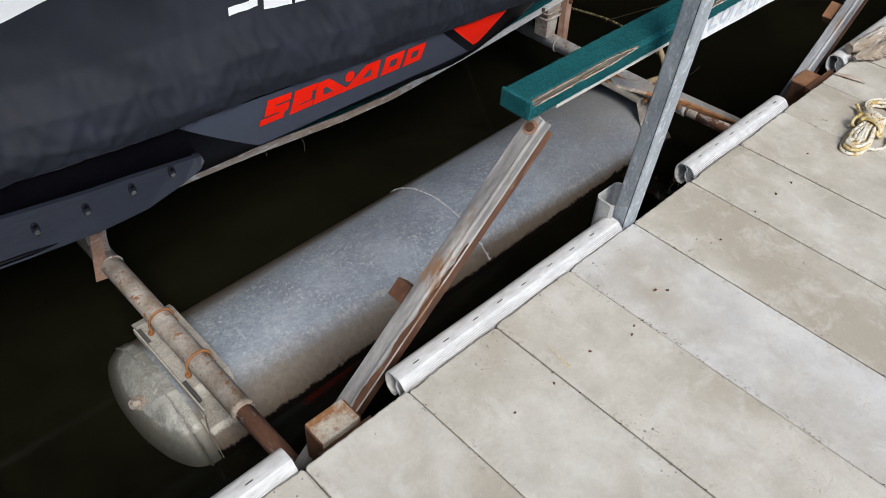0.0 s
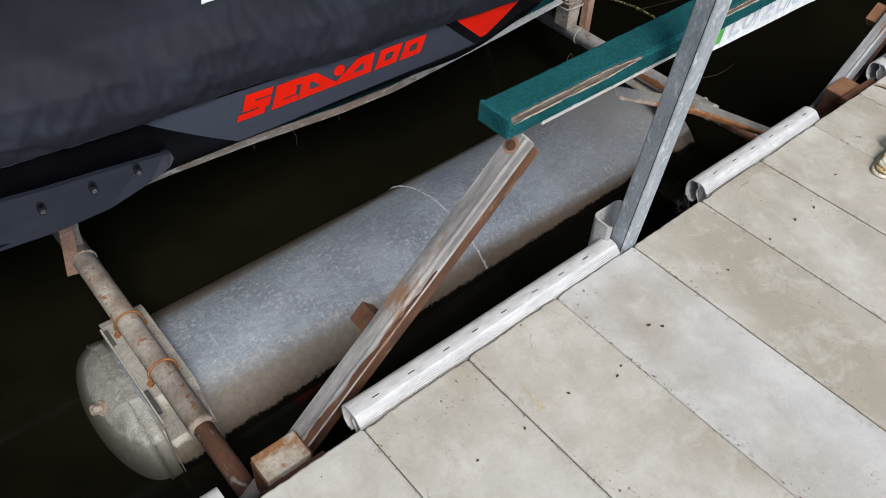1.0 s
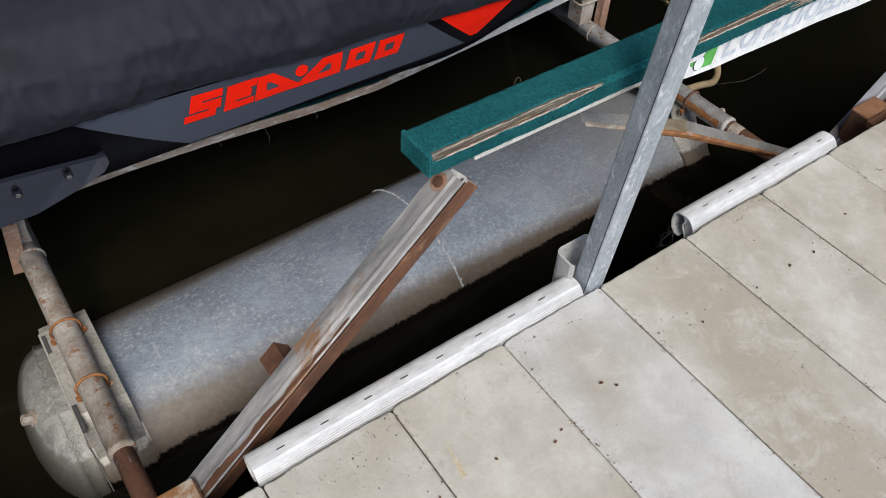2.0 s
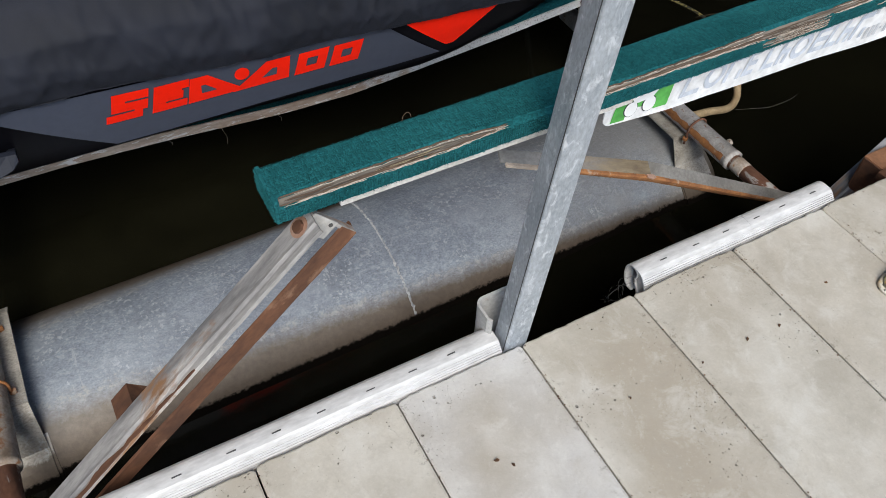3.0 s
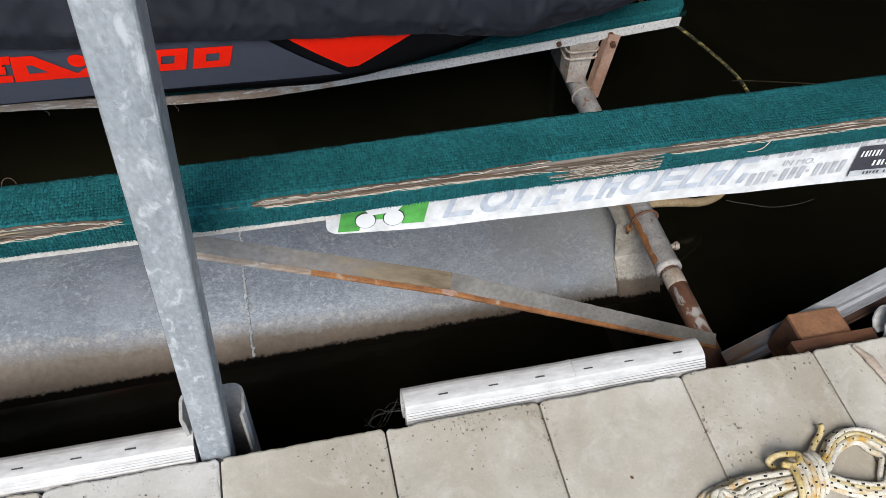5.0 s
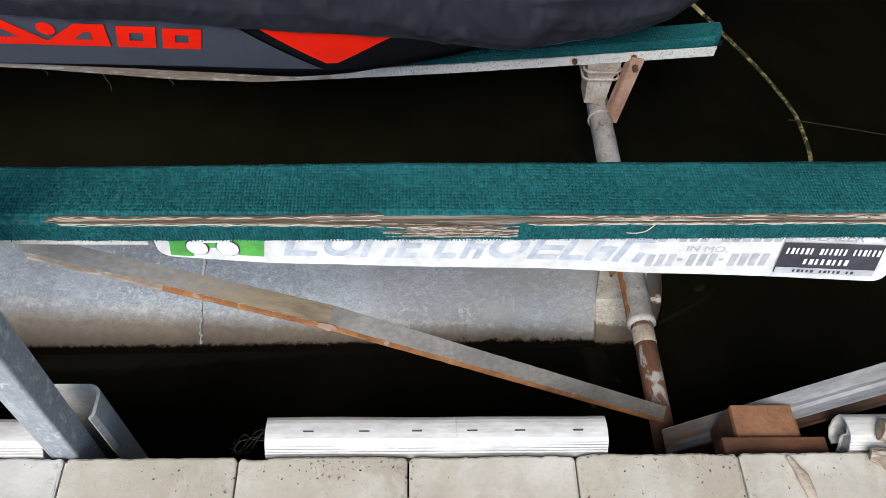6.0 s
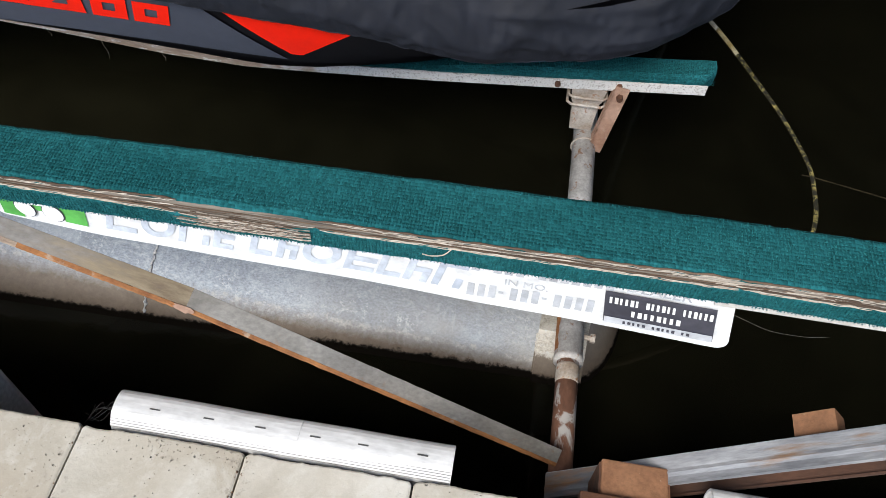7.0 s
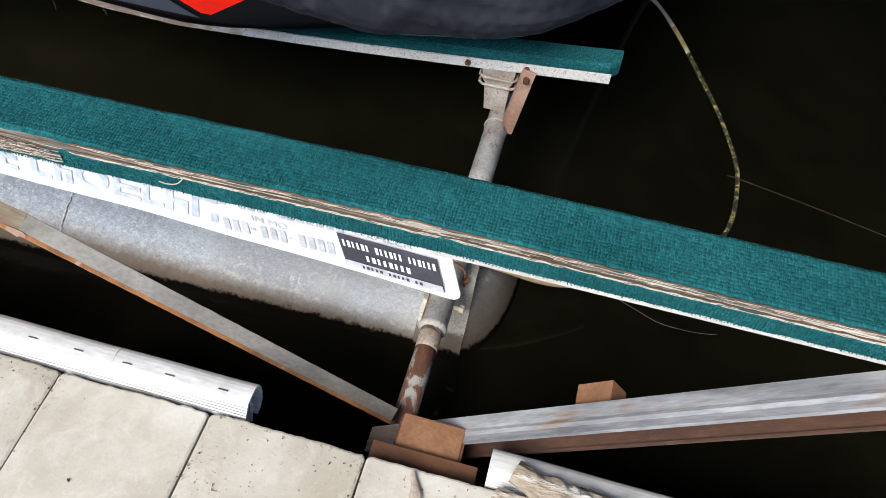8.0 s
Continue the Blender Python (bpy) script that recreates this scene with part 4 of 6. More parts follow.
def bunk_bracket(x, side):
    ob = thing("bunk_bracket", (x, 1.31, -0.36), "rust-stained steel bracket between pipe and bunk", "bracket", "bunk brackets")
    z = interp(x, SAG)
    shift = 0.014 if side > 0 else 0.0
    bm = bmesh.new()
    cols = []
    for zz, w in ((z + 0.003, 0.058), (z - 0.045, 0.052), (z - 0.055, 0.046), (-0.335, 0.040)):
        w *= 1.0 if side > 0 else 0.55
        cols.append([bm.verts.new((x + dx, y, zz)) for dx, y in ((-w - shift, 1.284), (w - 2 * shift, 1.284), (w - 2 * shift, 1.36), (-w - shift, 1.36))])
    for a, b in zip(cols, cols[1:]):
        for j in range(4):
            bm.faces.new((a[j], a[(j + 1) % 4], b[(j + 1) % 4], b[j]))
    bm.faces.new(cols[0])
    bm.faces.new(cols[-1][::-1])
    clamp = part("clamp_body", bm, M_PIPE, ob)
    for zz in ((z - 0.03, z - 0.058) if side > 0 else ()):
        bm = bmesh.new()
        w = 0.062
        tube(bm, [(x - w - shift, 1.37, zz), (x - w - shift, 1.286, zz), (x - w - shift + 0.012, 1.276, zz), (x + w - 2 * shift - 0.012, 1.276, zz), (x + w - 2 * shift, 1.286, zz), (x + w - 2 * shift, 1.37, zz)], 0.0045, 8)
        part("clamp_band", bm, M_PIPE, clamp, smooth=True)
    for yy in (1.245,):
        bm = bmesh.new()
        tube(bm, [(x + 0.038 * math.cos(k * math.tau / 20), yy, -0.368 + 0.038 * math.sin(k * math.tau / 20)) for k in range(21)], 0.0036, 8)
        part("collar", bm, M_PIPE, ob, smooth=True)
    bm = bmesh.new()
    a, b = (x + side * 0.07, 1.270, z + 0.032), (x + side * 0.030, 1.235, z - 0.195)
    if side < 0:
        a, b = (-1.440, 1.262, z + 0.02), (-1.478, 1.245, -0.405)
    n = (Vector(b) - Vector(a)).length
    box(bm, (0, -0.021, -0.003), (n, 0.021, 0.003), along(a, b, (0, -1, 0.1)), 0.001)
    part("strap", bm, M_STRAP, ob, "flat rusty strap")
    if side > 0:
        bm = bmesh.new()
        box(bm, (0.02, -0.021, -0.03), (n, -0.016, 0.003), along(a, b, (0, -1, 0.1)))
        part("strap_edge", bm, M_STRAP, ob)
    bm = bmesh.new()
    tube(bm, [(a[0] - side * 0.004, 1.268, z + 0.004), (a[0] - side * 0.004, 1.25, z + 0.002)], [0.011, 0.009], 6)
    part("bolt", bm, M_RUST, ob)
    return ob


bunk_bracket(0.915, 1)
bunk_bracket(-1.433, -1)

# ---- covered watercraft ----
CY = 1.60
BEAM = [(-2.05, 0.57), (-1.5, 0.605), (-0.8, 0.60), (-0.2, 0.575), (0.1, 0.57), (0.4, 0.545), (0.7, 0.49), (1.0, 0.40), (1.2, 0.27), (1.32, 0.10), (1.36, 0.03)]
GUN = [(-2.05, 0.268), (-1.6, 0.258), (-1.2, 0.228), (-0.8, 0.203), (-0.2, 0.171), (0.3, 0.141), (0.6, 0.132), (0.9, 0.20), (1.15, 0.30), (1.36, 0.40)]
CHINE = [(-2.05, 0.02), (-0.87, -0.004), (-0.5, -0.016), (-0.1, -0.032), (0.15, -0.034), (0.35, -0.018), (0.6, 0.03), (0.9, 0.13), (1.36, 0.37)]
KEEL = [(-2.05, -0.33), (-0.5, -0.34), (0.3, -0.28), (0.7, -0.15), (1.0, 0.02), (1.2, 0.18), (1.36, 0.34)]
craft = thing("watercraft", (-0.3, CY, -0.3), "black personal watercraft with grey and red side graphics under a cover", "watercraft")


def hull_side(x, t, off=0.0):
    """The near side between gunwale (t = 0) and chine (t = 1)."""
    b, g, c = interp(x, BEAM), interp(x, GUN), interp(x, CHINE)
    y = CY - b + 0.05 * t * (b / 0.6) - 0.006 * math.sin(math.pi * t)
    return Vector((x, y - off, g + (c - g) * t - off * 0.4))


bm = bmesh.new()
rows = []
for i in range(49):
    x = -2.05 + 3.41 * i / 48
    b, g, c, k = (interp(x, q) for q in (BEAM, GUN, CHINE, KEEL))
    near = [hull_side(x, t) for t in (-0.3, 0, 0.25, 0.5, 0.75, 1.0)]
    cb = CY - near[-1].y
    drop = interp(x, [(-2.1, 0.010), (-0.7, 0.012), (-0.4, 0.022), (0.0, 0.038), (0.2, 0.020), (0.45, 0.0)])
    low = [Vector((x, CY - cb + 0.012, c - drop - 0.002)), Vector((x, CY - cb * 0.55, c + (k - c) * 0.56)), Vector((x, CY - cb * 0.3, c + (k - c) * 0.8))]
    half = near + low
    rows.append([bm.verts.new(p) for p in half] + [bm.verts.new((x, CY, k))] + [bm.verts.new((p.x, 2 * CY - p.y, p.z)) for p in reversed(half)])
for a, b in zip(rows, rows[1:]):
    for j in range(len(a) - 1):
        bm.faces.new((a[j], a[j + 1], b[j + 1], b[j]))
bm.faces.new(rows[0])
part("hull", bm, M_HULL, craft, smooth=True)


def decal(name, poly, mat, off, label="", cuts=14):
    """A thin film on the hull side; poly of (x, t) corners, four of them: top left, top right, bottom right, bottom left."""
    bm = bmesh.new()
    (ax, at), (bx, bt), (cx, ct), (dx, dt) = poly
    grid = []
    for i in range(cuts + 1):
        u = i / cuts
        col = []
        for j in range(7):
            v = j / 6
            top = (ax + (bx - ax) * u, at + (bt - at) * u)
            bot = (dx + (cx - dx) * u, dt + (ct - dt) * u)
            col.append(bm.verts.new(hull_side(top[0] + (bot[0] - top[0]) * v, top[1] + (bot[1] - top[1]) * v, off)))
        grid.append(col)
    for a, b in zip(grid, grid[1:]):
        for j in range(6):
            bm.faces.new((a[j], a[j + 1], b[j + 1], b[j]))
    return part(name, bm, mat, craft, label, smooth=True)


panel = decal("side_panel", [(-1.21, 0.02), (-0.15, 0.02), (0.075, 0.98), (-0.925, 0.98)], M_GREY, 0.003, "slate grey side graphic")
decal("red_flash", [(-0.10, 0.0), (0.35, -0.1), (0.118, 0.82), (0.088, 0.82)], M_RED, 0.004, "bright red triangular graphic")
# slanted red shapes of the maker's mark
def mark(xa, w, ta, tb, slant=0.030):
    """A slanted slab from ta to tb of the side's height."""
    sa, sb = slant * (0.6 - ta) * 1.6, slant * (0.6 - tb) * 1.6
    decal("mark_shape", [(xa + sa, ta), (xa + sa + w, ta), (xa + sb + w, tb), (xa + sb, tb)], M_RED, 0.006, cuts=3)


for i, xa in enumerate((-0.925, -0.820, -0.710, -0.525, -0.420, -0.312)):
    ta = 0.11 + 0.11 * (xa + 0.92) / 0.7
    h = 0.44 - 0.08 * (xa + 0.92) / 0.7
    a, b, c, d = ta, ta + h * 0.30, ta + h * 0.66, ta + h
    w = 0.092
    if i < 2:
        mark(xa, w, a, b)
        mark(xa, 0.034 if i == 0 else w * 0.8, b, b + h * 0.06)
        mark(xa, w * (1 if i == 0 else 0.86), b + h * 0.06, c)
        mark(xa + (w - 0.034 if i == 0 else 0), 0.034, c, c + h * 0.06)
        mark(xa - (0.012 if i == 0 else 0), w, c + h * 0.06, d)
    elif i < 4:
        wedge = [(xa + 0.005, a), (xa + 0.052, a), (xa + 0.150, d), (xa - 0.012, d)] if i == 2 else [(xa + 0.030, a), (xa + 0.098, a), (xa + 0.090, d), (xa - 0.075, d)]
        decal("mark_shape", wedge, M_RED, 0.006, cuts=3)
        hole = [(xa + 0.030, a + h * 0.34), (xa + 0.042, a + h * 0.34), (xa + 0.070, c), (xa + 0.028, c)] if i == 2 else [(xa + 0.044, a + h * 0.34), (xa + 0.058, a + h * 0.34), (xa + 0.054, c), (xa + 0.012, c)]
        decal("mark_hole", hole, M_GREY, 0.0075, cuts=3)
    else:
        mark(xa, w, a, b)
        mark(xa, w, c, d)
        mark(xa, 0.030, b, c)
        mark(xa + w - 0.030, 0.030, b, c)
bm = bmesh.new()
c = [hull_side(-0.567 + 0.021 * math.cos(k * math.tau / 20), 0.275 + 0.105 * math.sin(k * math.tau / 20), 0.006) for k in range(20)]
bm.faces.new([bm.verts.new(q) for q in c])
part("mark_shape", bm, M_RED, craft)

# ---- side fin ----
FIN = [(-1.155, 0.02, 0.078), (-1.175, 0.030, 0.060), (-1.24, 0.040, 0.042), (-1.36, 0.052, 0.020), (-1.50, 0.060, 0.022), (-1.66, 0.060, 0.030), (-1.80, 0.06, 0.040), (-2.02, 0.05, 0.05)]
bm = bmesh.new()
cols = []
for x, out, low in FIN:
    top = interp(x, [(-2.02, 0.172), (-1.72, 0.182), (-1.69, 0.168), (-1.4, 0.138), (-1.155, 0.104)])
    y = CY - interp(x, BEAM)
    bot = low
    cols.append([bm.verts.new(q) for q in ((x, y + 0.004, top), (x, y - 0.010, top - 0.002), (x, y - 0.012 - out * 0.55, bot + 0.012), (x, y - out * 0.55 + 0.002, bot), (x, y + 0.06, bot + 0.004))])
for a, b in zip(cols, cols[1:]):
    for j in range(5):
        bm.faces.new((a[j], a[(j + 1) % 5], b[(j + 1) % 5], b[j]))
bm.faces.new(cols[0])
bm.faces.new(cols[-1][::-1])
sponson = part("sponson", bm, M_SPONSON, craft, "dark grey plastic side fin with four bolts")
# the black bar is painted shade under the fin, the other a lip
for lift, rr, mat, note in ((0.026, 0.006, M_HULL, "black bar painted as the undercut's shade"), (0.014, 0.0035, M_SPONSON, "thin raised lip")):
    bm = bmesh.new()
    tube(bm, [(x, CY - interp(x, BEAM) - 0.012 - interp(-x, [(-q[0], q[1]) for q in FIN]) * 0.55 * 0.97, interp(-x, [(-q[0], q[2]) for q in FIN]) + lift) for x in [-2.02 + 0.40 * k / 16 for k in range(17)]], [rr] * 14 + [rr * 0.8, rr * 0.5, rr * 0.1], 8)
    part("fin_lip", bm, mat, sponson, note, smooth=True)
for x in (-1.258, -1.383, -1.518, -1.653):
    top = interp(x, [(-2.02, 0.172), (-1.72, 0.182), (-1.69, 0.168), (-1.4, 0.138), (-1.155, 0.104)]) - 0.006
    foot = interp(-x, [(-q[0], q[2]) for q in FIN]) + 0.012
    out = interp(-x, [(-q[0], q[1]) for q in FIN])
    z = 0.094 + 0.03 * (-1.258 - x)
    y = CY - interp(x, BEAM) - 0.012 - out * 0.55 * (top - z) / (top - foot) + 0.001
    # a raised oval whose darker colour stands for recess shade
    bm = bmesh.new()
    for dy, k in ((0.006, 1.0), (-0.0022, 0.94)):
        ovals = [bm.verts.new((x + 0.012 * k * math.cos(a), y + dy - 0.22 * math.sin(a) * 0.008, z + 0.025 * k * math.sin(a))) for a in [q * math.tau / 24 for q in range(24)]]
        if dy > 0:
            back = ovals
    for q in range(24):
        bm.faces.new((back[q], back[(q + 1) % 24], ovals[(q + 1) % 24], ovals[q]))
    bm.faces.new(ovals)
    part("slot", bm, M_RECESSSHADE, sponson, "raised oval darkened as a shaded recess")
    for dz, rr in ((0.017, 0.0062), (-0.019, 0.0066)):
        bm = bmesh.new()
        tube(bm, [(x, y, z + dz), (x, y - 0.0042, z + dz - 0.0008)], rr, 14)
        part("hole", bm, M_HULL, sponson, "black bolt hole")
    bm = bmesh.new()
    tube(bm, [(x, y + 0.002, z - 0.004), (x, y - 0.0036, z - 0.0046)], 0.0105, 16)
    part("washer", bm, M_SPONSON, sponson)
    z -= 0.004
    bm = bmesh.new()
    tube(bm, [(x, y - 0.003, z), (x, y - 0.0065, z - 0.001)], [0.0075, 0.007], 6)
    part("bolt", bm, M_BOLT, sponson, "silver bolt")

# ---- its cover ----
COVER = [(0.975, 0.006), (1.0, -0.004), (1.022, 0.05), (1.0, 0.14), (0.90, 0.22), (0.74, 0.29), (0.55, 0.36), (0.34, 0.46), (0.15, 0.53), (0.0, 0.55)]


def cover_at(x, p, off=0.0):
    """A place on the near half of the cover: p runs from the hem (0) to the ridge (9)."""
    b, g = interp(x, BEAM) + 0.012, interp(x, GUN)
    hi = interp(x, [(-2.08, 0.75), (-1.2, 1.0), (-0.2, 1.15), (0.3, 1.2), (0.8, 0.75), (1.2, 0.35), (1.38, 0.12)])
    sag = interp(x, [(-2.1, 0.0), (-1.0, 0.008), (-0.85, 0.015), (-0.6, -0.008), (-0.34, -0.006), (-0.1, -0.016), (0.15, -0.020), (0.31, -0.030), (0.42, -0.052), (0.55, -0.080), (0.65, -0.092), (0.82, -0.135), (0.96, -0.165), (1.1, -0.185), (1.4, -0.20)])
    sag *= max(0.35, min(1.0, 1.6 - 0.16 * p))
    i = min(int(p), 8)
    t = p - i
    f = COVER[i][0] + (COVER[i + 1][0] - COVER[i][0]) * t
    z = COVER[i][1] + (COVER[i + 1][1] - COVER[i][1]) * t
    w = 0.011 * noise.noise((x * 3.5 + z * 2, z * 6, 2.0)) + 0.008 * noise.noise((x * 9 + z * 9, z * 12 + x * 2, 7.0)) + 0.005 * abs(noise.noise((x * 17 - z * 14, z * 8, 4.0)))
    fold = max(0.0, 1 - abs(p - 2.2) / 2.4)
    w += fold * (0.010 * abs(noise.noise((x * 11 + z * 5, z * 4, 3.0))) + 0.006 * noise.noise((x * 27 + z * 12, z * 6, 8.0)) + 0.003 * noise.noise((x * 60, z * 15, 1.0)))
    ridge = (1 - min(1.0, 3.2 * abs(noise.noise((x * 5 + z * 9, z * 3 - x * 2, 12.0))))) ** 2 + (1 - min(1.0, 3.0 * abs(noise.noise((x * 13 - z * 6, z * 4, 17.0))))) ** 2
    w += (0.0055 + 0.0055 * max(0.0, min(1.0, (x + 0.1) / 0.5))) * ridge * max(0.25, fold) * max(0.0, min(1.0, 0.6 + 2 * noise.noise((x * 2.2, z * 3, 21.0))))
    # long folds drawn tight round the bow
    bow = max(0.0, min(1.0, (x - 0.25) / 0.4)) * max(0.0, 1 - abs(p - 2.6) / 2.4)
    w += bow * 0.0060 * (1 - min(1.0, 2.6 * abs(noise.noise((z * 24 + x * 4, x * 3, 41.0))))) ** 2
    gather = max(0.0, 1 - abs(p - 1.6) / 1.5)
    w += gather * 0.0042 * (1 - min(1.0, 2.2 * abs(noise.noise((x * 33 + z * 10, z * 5, 31.0))))) ** 2
    w *= min(1.0, p / 1.5)
    hem = 0.004 * noise.noise((x * 12, 0, 9)) if p < 1 else 0
    high = 0.14 + (z - 0.14) * hi if z > 0.14 else z
    return Vector((x, CY - b * f - w - off, g + high + hem + sag + off * 0.5))


cover = thing("watercraft_cover", (-0.35, CY, 0.2), "black wrinkled fabric cover stretched over the watercraft", "cover")
bm = bmesh.new()
rows = []
for i in range(441):
    x = -2.08 + 3.46 * i / 440
    row = [bm.verts.new(cover_at(x, j / 9)) for j in range(82)]
    far = [bm.verts.new((v.co.x, 2 * CY - v.co.y, v.co.z)) for v in row[:-1]]
    rows.append(row + far[::-1])
for a, b in zip(rows, rows[1:]):
    for j in range(len(a) - 1):
        bm.faces.new((a[j], a[j + 1], b[j + 1], b[j]))
bm.faces.new(rows[0])
bm.faces.new(rows[-1][::-1])
fabric = part("fabric", bm, M_COVER, cover, smooth=True)


def cover_print(name, corners, mat, label=""):
    """A printed patch on the cover; corners (x, p): low left, low right, high right, high left."""
    bm = bmesh.new()
    (ax, ap), (bx, bp), (cx, cp), (dx, dp) = corners
    n = 10
    grid = []
    for i in range(n + 1):
        u = i / n
        grid.append([bm.verts.new(cover_at((ax + (bx - ax) * u) * (1 - v) + (dx + (cx - dx) * u) * v, (ap + (bp - ap) * u) * (1 - v) + (dp + (cp - dp) * u) * v, 0.004)) for v in [k / n for k in range(n + 1)]])
    for a, b in zip(grid, grid[1:]):
        for k in range(n):
            bm.faces.new((a[k], b[k], b[k + 1], a[k + 1]))
    return part(name, bm, mat, fabric, label, smooth=True)


cover_print("white_stripe", [(-1.75, 5.05), (-1.30, 5.80), (-1.25, 7.0), (-1.80, 7.0)], M_WHITE, "white printed corner stripe")
for k in range(5):
    xa = -0.955 + k * 0.112
    base = 4.16 - 0.14 * min(1, k)
    for pa, pb, xl, xr in ((0.0, 0.20, 0.0, 0.10), (0.20, 0.40, 0.072 if k % 2 == 0 else 0.0, 0.10 if k % 2 == 0 else 0.028), (0.40, 0.58, 0.0, 0.10)):
        cover_print("print_shape", [(xa + xl + pa * 0.06, base + pa), (xa + xr + pa * 0.06, base + pa), (xa + xr + pb * 0.06, base + pb), (xa + xl + pb * 0.06, base + pb)], M_WHITE, "white slanted print")

bm = bmesh.new()
tube(bm, [cover_at(-2.05 + 3.3 * i / 400, 0.95 + 0.05 * noise.noise((i * 0.4, 0, 0)), 0.0) for i in range(401)], [0.0019 + 0.0008 * noise.noise((i * 0.55, 3, 0)) for i in range(401)], 8)
part("hem", bm, M_COVER, fabric, "elastic hem cord", smooth=True)

# ---- guide rail held above the dock edge ----
rail = thing("guide_bunk", (0.6, 0.15, 0.51), "carpeted guide board with frayed edge and exposed wood", "guide board")
G0, G1 = -0.748, 2.5


def gy(x):
    return interp(x, [(-0.757, 0.0), (-0.1, 0.0), (0.4, 0.005), (1.0, 0.014), (1.6, 0.013), (2.5, 0.013)])


bm = bmesh.new()
GL = G1 - G0
extrude(bm, [(0.1045, 0.513), (0.1045, 0.546), (0.112, 0.553), (0.1835, 0.553), (0.1835, 0.513)], GL, None, 120, wave=lambda x, y, z: (G0 + x, y + gy(G0 + x) + (0.003 * noise.noise((x * 15, z * 90, 2)) if y < 0.12 else 0), z + (0.002 * noise.noise((x * 21, y * 80, 6)) if z > 0.54 else 0)))
plank_board = part("board", bm, M_WOOD, rail, "weathered grey-brown board")
TORN = [(-0.757, 0.7), (-0.6, 0.75), (-0.46, 0.85), (-0.39, 0.5), (-0.335, -0.3), (-0.19, -0.3), (-0.15, 0.35), (-0.05, 0.42), (0.1, 0.45), (0.24, 0.7), (0.29, 1.5), (0.42, 1.6), (0.455, 0.5), (0.6, 0.45), (1.0, 0.55), (1.4, 0.5), (2.5, 0.6)]


def torn(x):
    """How far the carpet gapes along the worn edge."""
    return max(0.0, interp(x, TORN) + 0.13 * noise.noise((x * 11, 3, 1)) + 0.12 * noise.noise((x * 41, 7, 1)))


def wide(x):
    """How much broader the padded board grows along its length."""
    return interp(x, [(-0.757, 0.0), (-0.2, 0.004), (0.3, 0.015), (1.0, 0.017), (2.5, 0.017)])


def carpet_wave(x, y, z):
    w = G0 - 0.004 + x
    g = torn(w)
    dy, dz = 0.0015 * noise.noise((x * 40, y * 60, z * 60)), 0.0015 * noise.noise((x * 37, y * 50, z * 50 + 9))
    if y > 0.15:
        dy += wide(w)
    elif 0.534 < z < 0.5435:
        dz += 0.008 - 0.009 * g
    elif z > 0.553 and y < 0.125:
        dy += -0.010 + 0.009 * min(0.8, g)
        dz += -0.004 + 0.003 * min(0.8, g)
    return (w, y + gy(w) + dy, z + dz)


bm = bmesh.new()
extrude(bm, [(0.112, 0.5545), (0.120, 0.559), (0.180, 0.559), (0.189, 0.553), (0.190, 0.514), (0.182, 0.509), (0.106, 0.509), (0.100, 0.512), (0.0992, 0.538),
             (0.1025, 0.5425), (0.1045, 0.5385), (0.1045, 0.5125), (0.183, 0.5125), (0.184, 0.5532)], GL + 0.006, None, 520, wave=carpet_wave)
cloth = part("carpet", bm, M_CARPET, rail, "worn green outdoor carpet")
bm = bmesh.new()
box(bm, (G0 - 0.010, 0.0985, 0.5085), (G0 - 0.0005, 0.1905, 0.5590), None, 0.004)
part("carpet_end", bm, M_CARPET, rail, "carpet folded over the board's end")
for xa, xb in ((G0 + 0.1, -0.05), (0.985, G1)):
    bm = bmesh.new()
    extrude(bm, [(0.104, 0.497), (0.104, 0.5085), (0.107, 0.5085), (0.107, 0.501), (0.175, 0.501), (0.175, 0.497)], xb - xa, None, 20, wave=lambda x, y, z: (xa + x, y + gy(xa + x), z))
    part("edge_rail", bm, M_ALU, rail, "thin pale angle under the board")

# carpet pile: short blades over the worn cloth
def pile(name, count, place, parent):
    vs, fs = [], []
    base = BASE[parent.name]
    for i in range(count):
        p, n = place()
        p, n = Vector(p) - base, Vector(n)
        side = Vector((random.uniform(-1, 1), random.uniform(-1, 1), random.uniform(-1, 1))).cross(n).normalized() * random.uniform(0.0006, 0.0012)
        tip = p + n * random.uniform(0.0008, 0.0023) + Vector((random.uniform(-1, 1) * 0.0014, random.uniform(-1, 1) * 0.0012, random.uniform(-1, 1) * 0.0006))
        k = len(vs)
        vs += [p - side, p + side, tip]
        fs.append((k, k + 1, k + 2))
    me = bpy.data.meshes.new(name)
    me.from_pydata(vs, [], fs)
    me.materials.append(M_PILE)
    ob = new(name, me)
    ob.parent = parent
    BASE[ob.name] = base
    return tagged(ob, "short green carpet pile", kind="stuff")


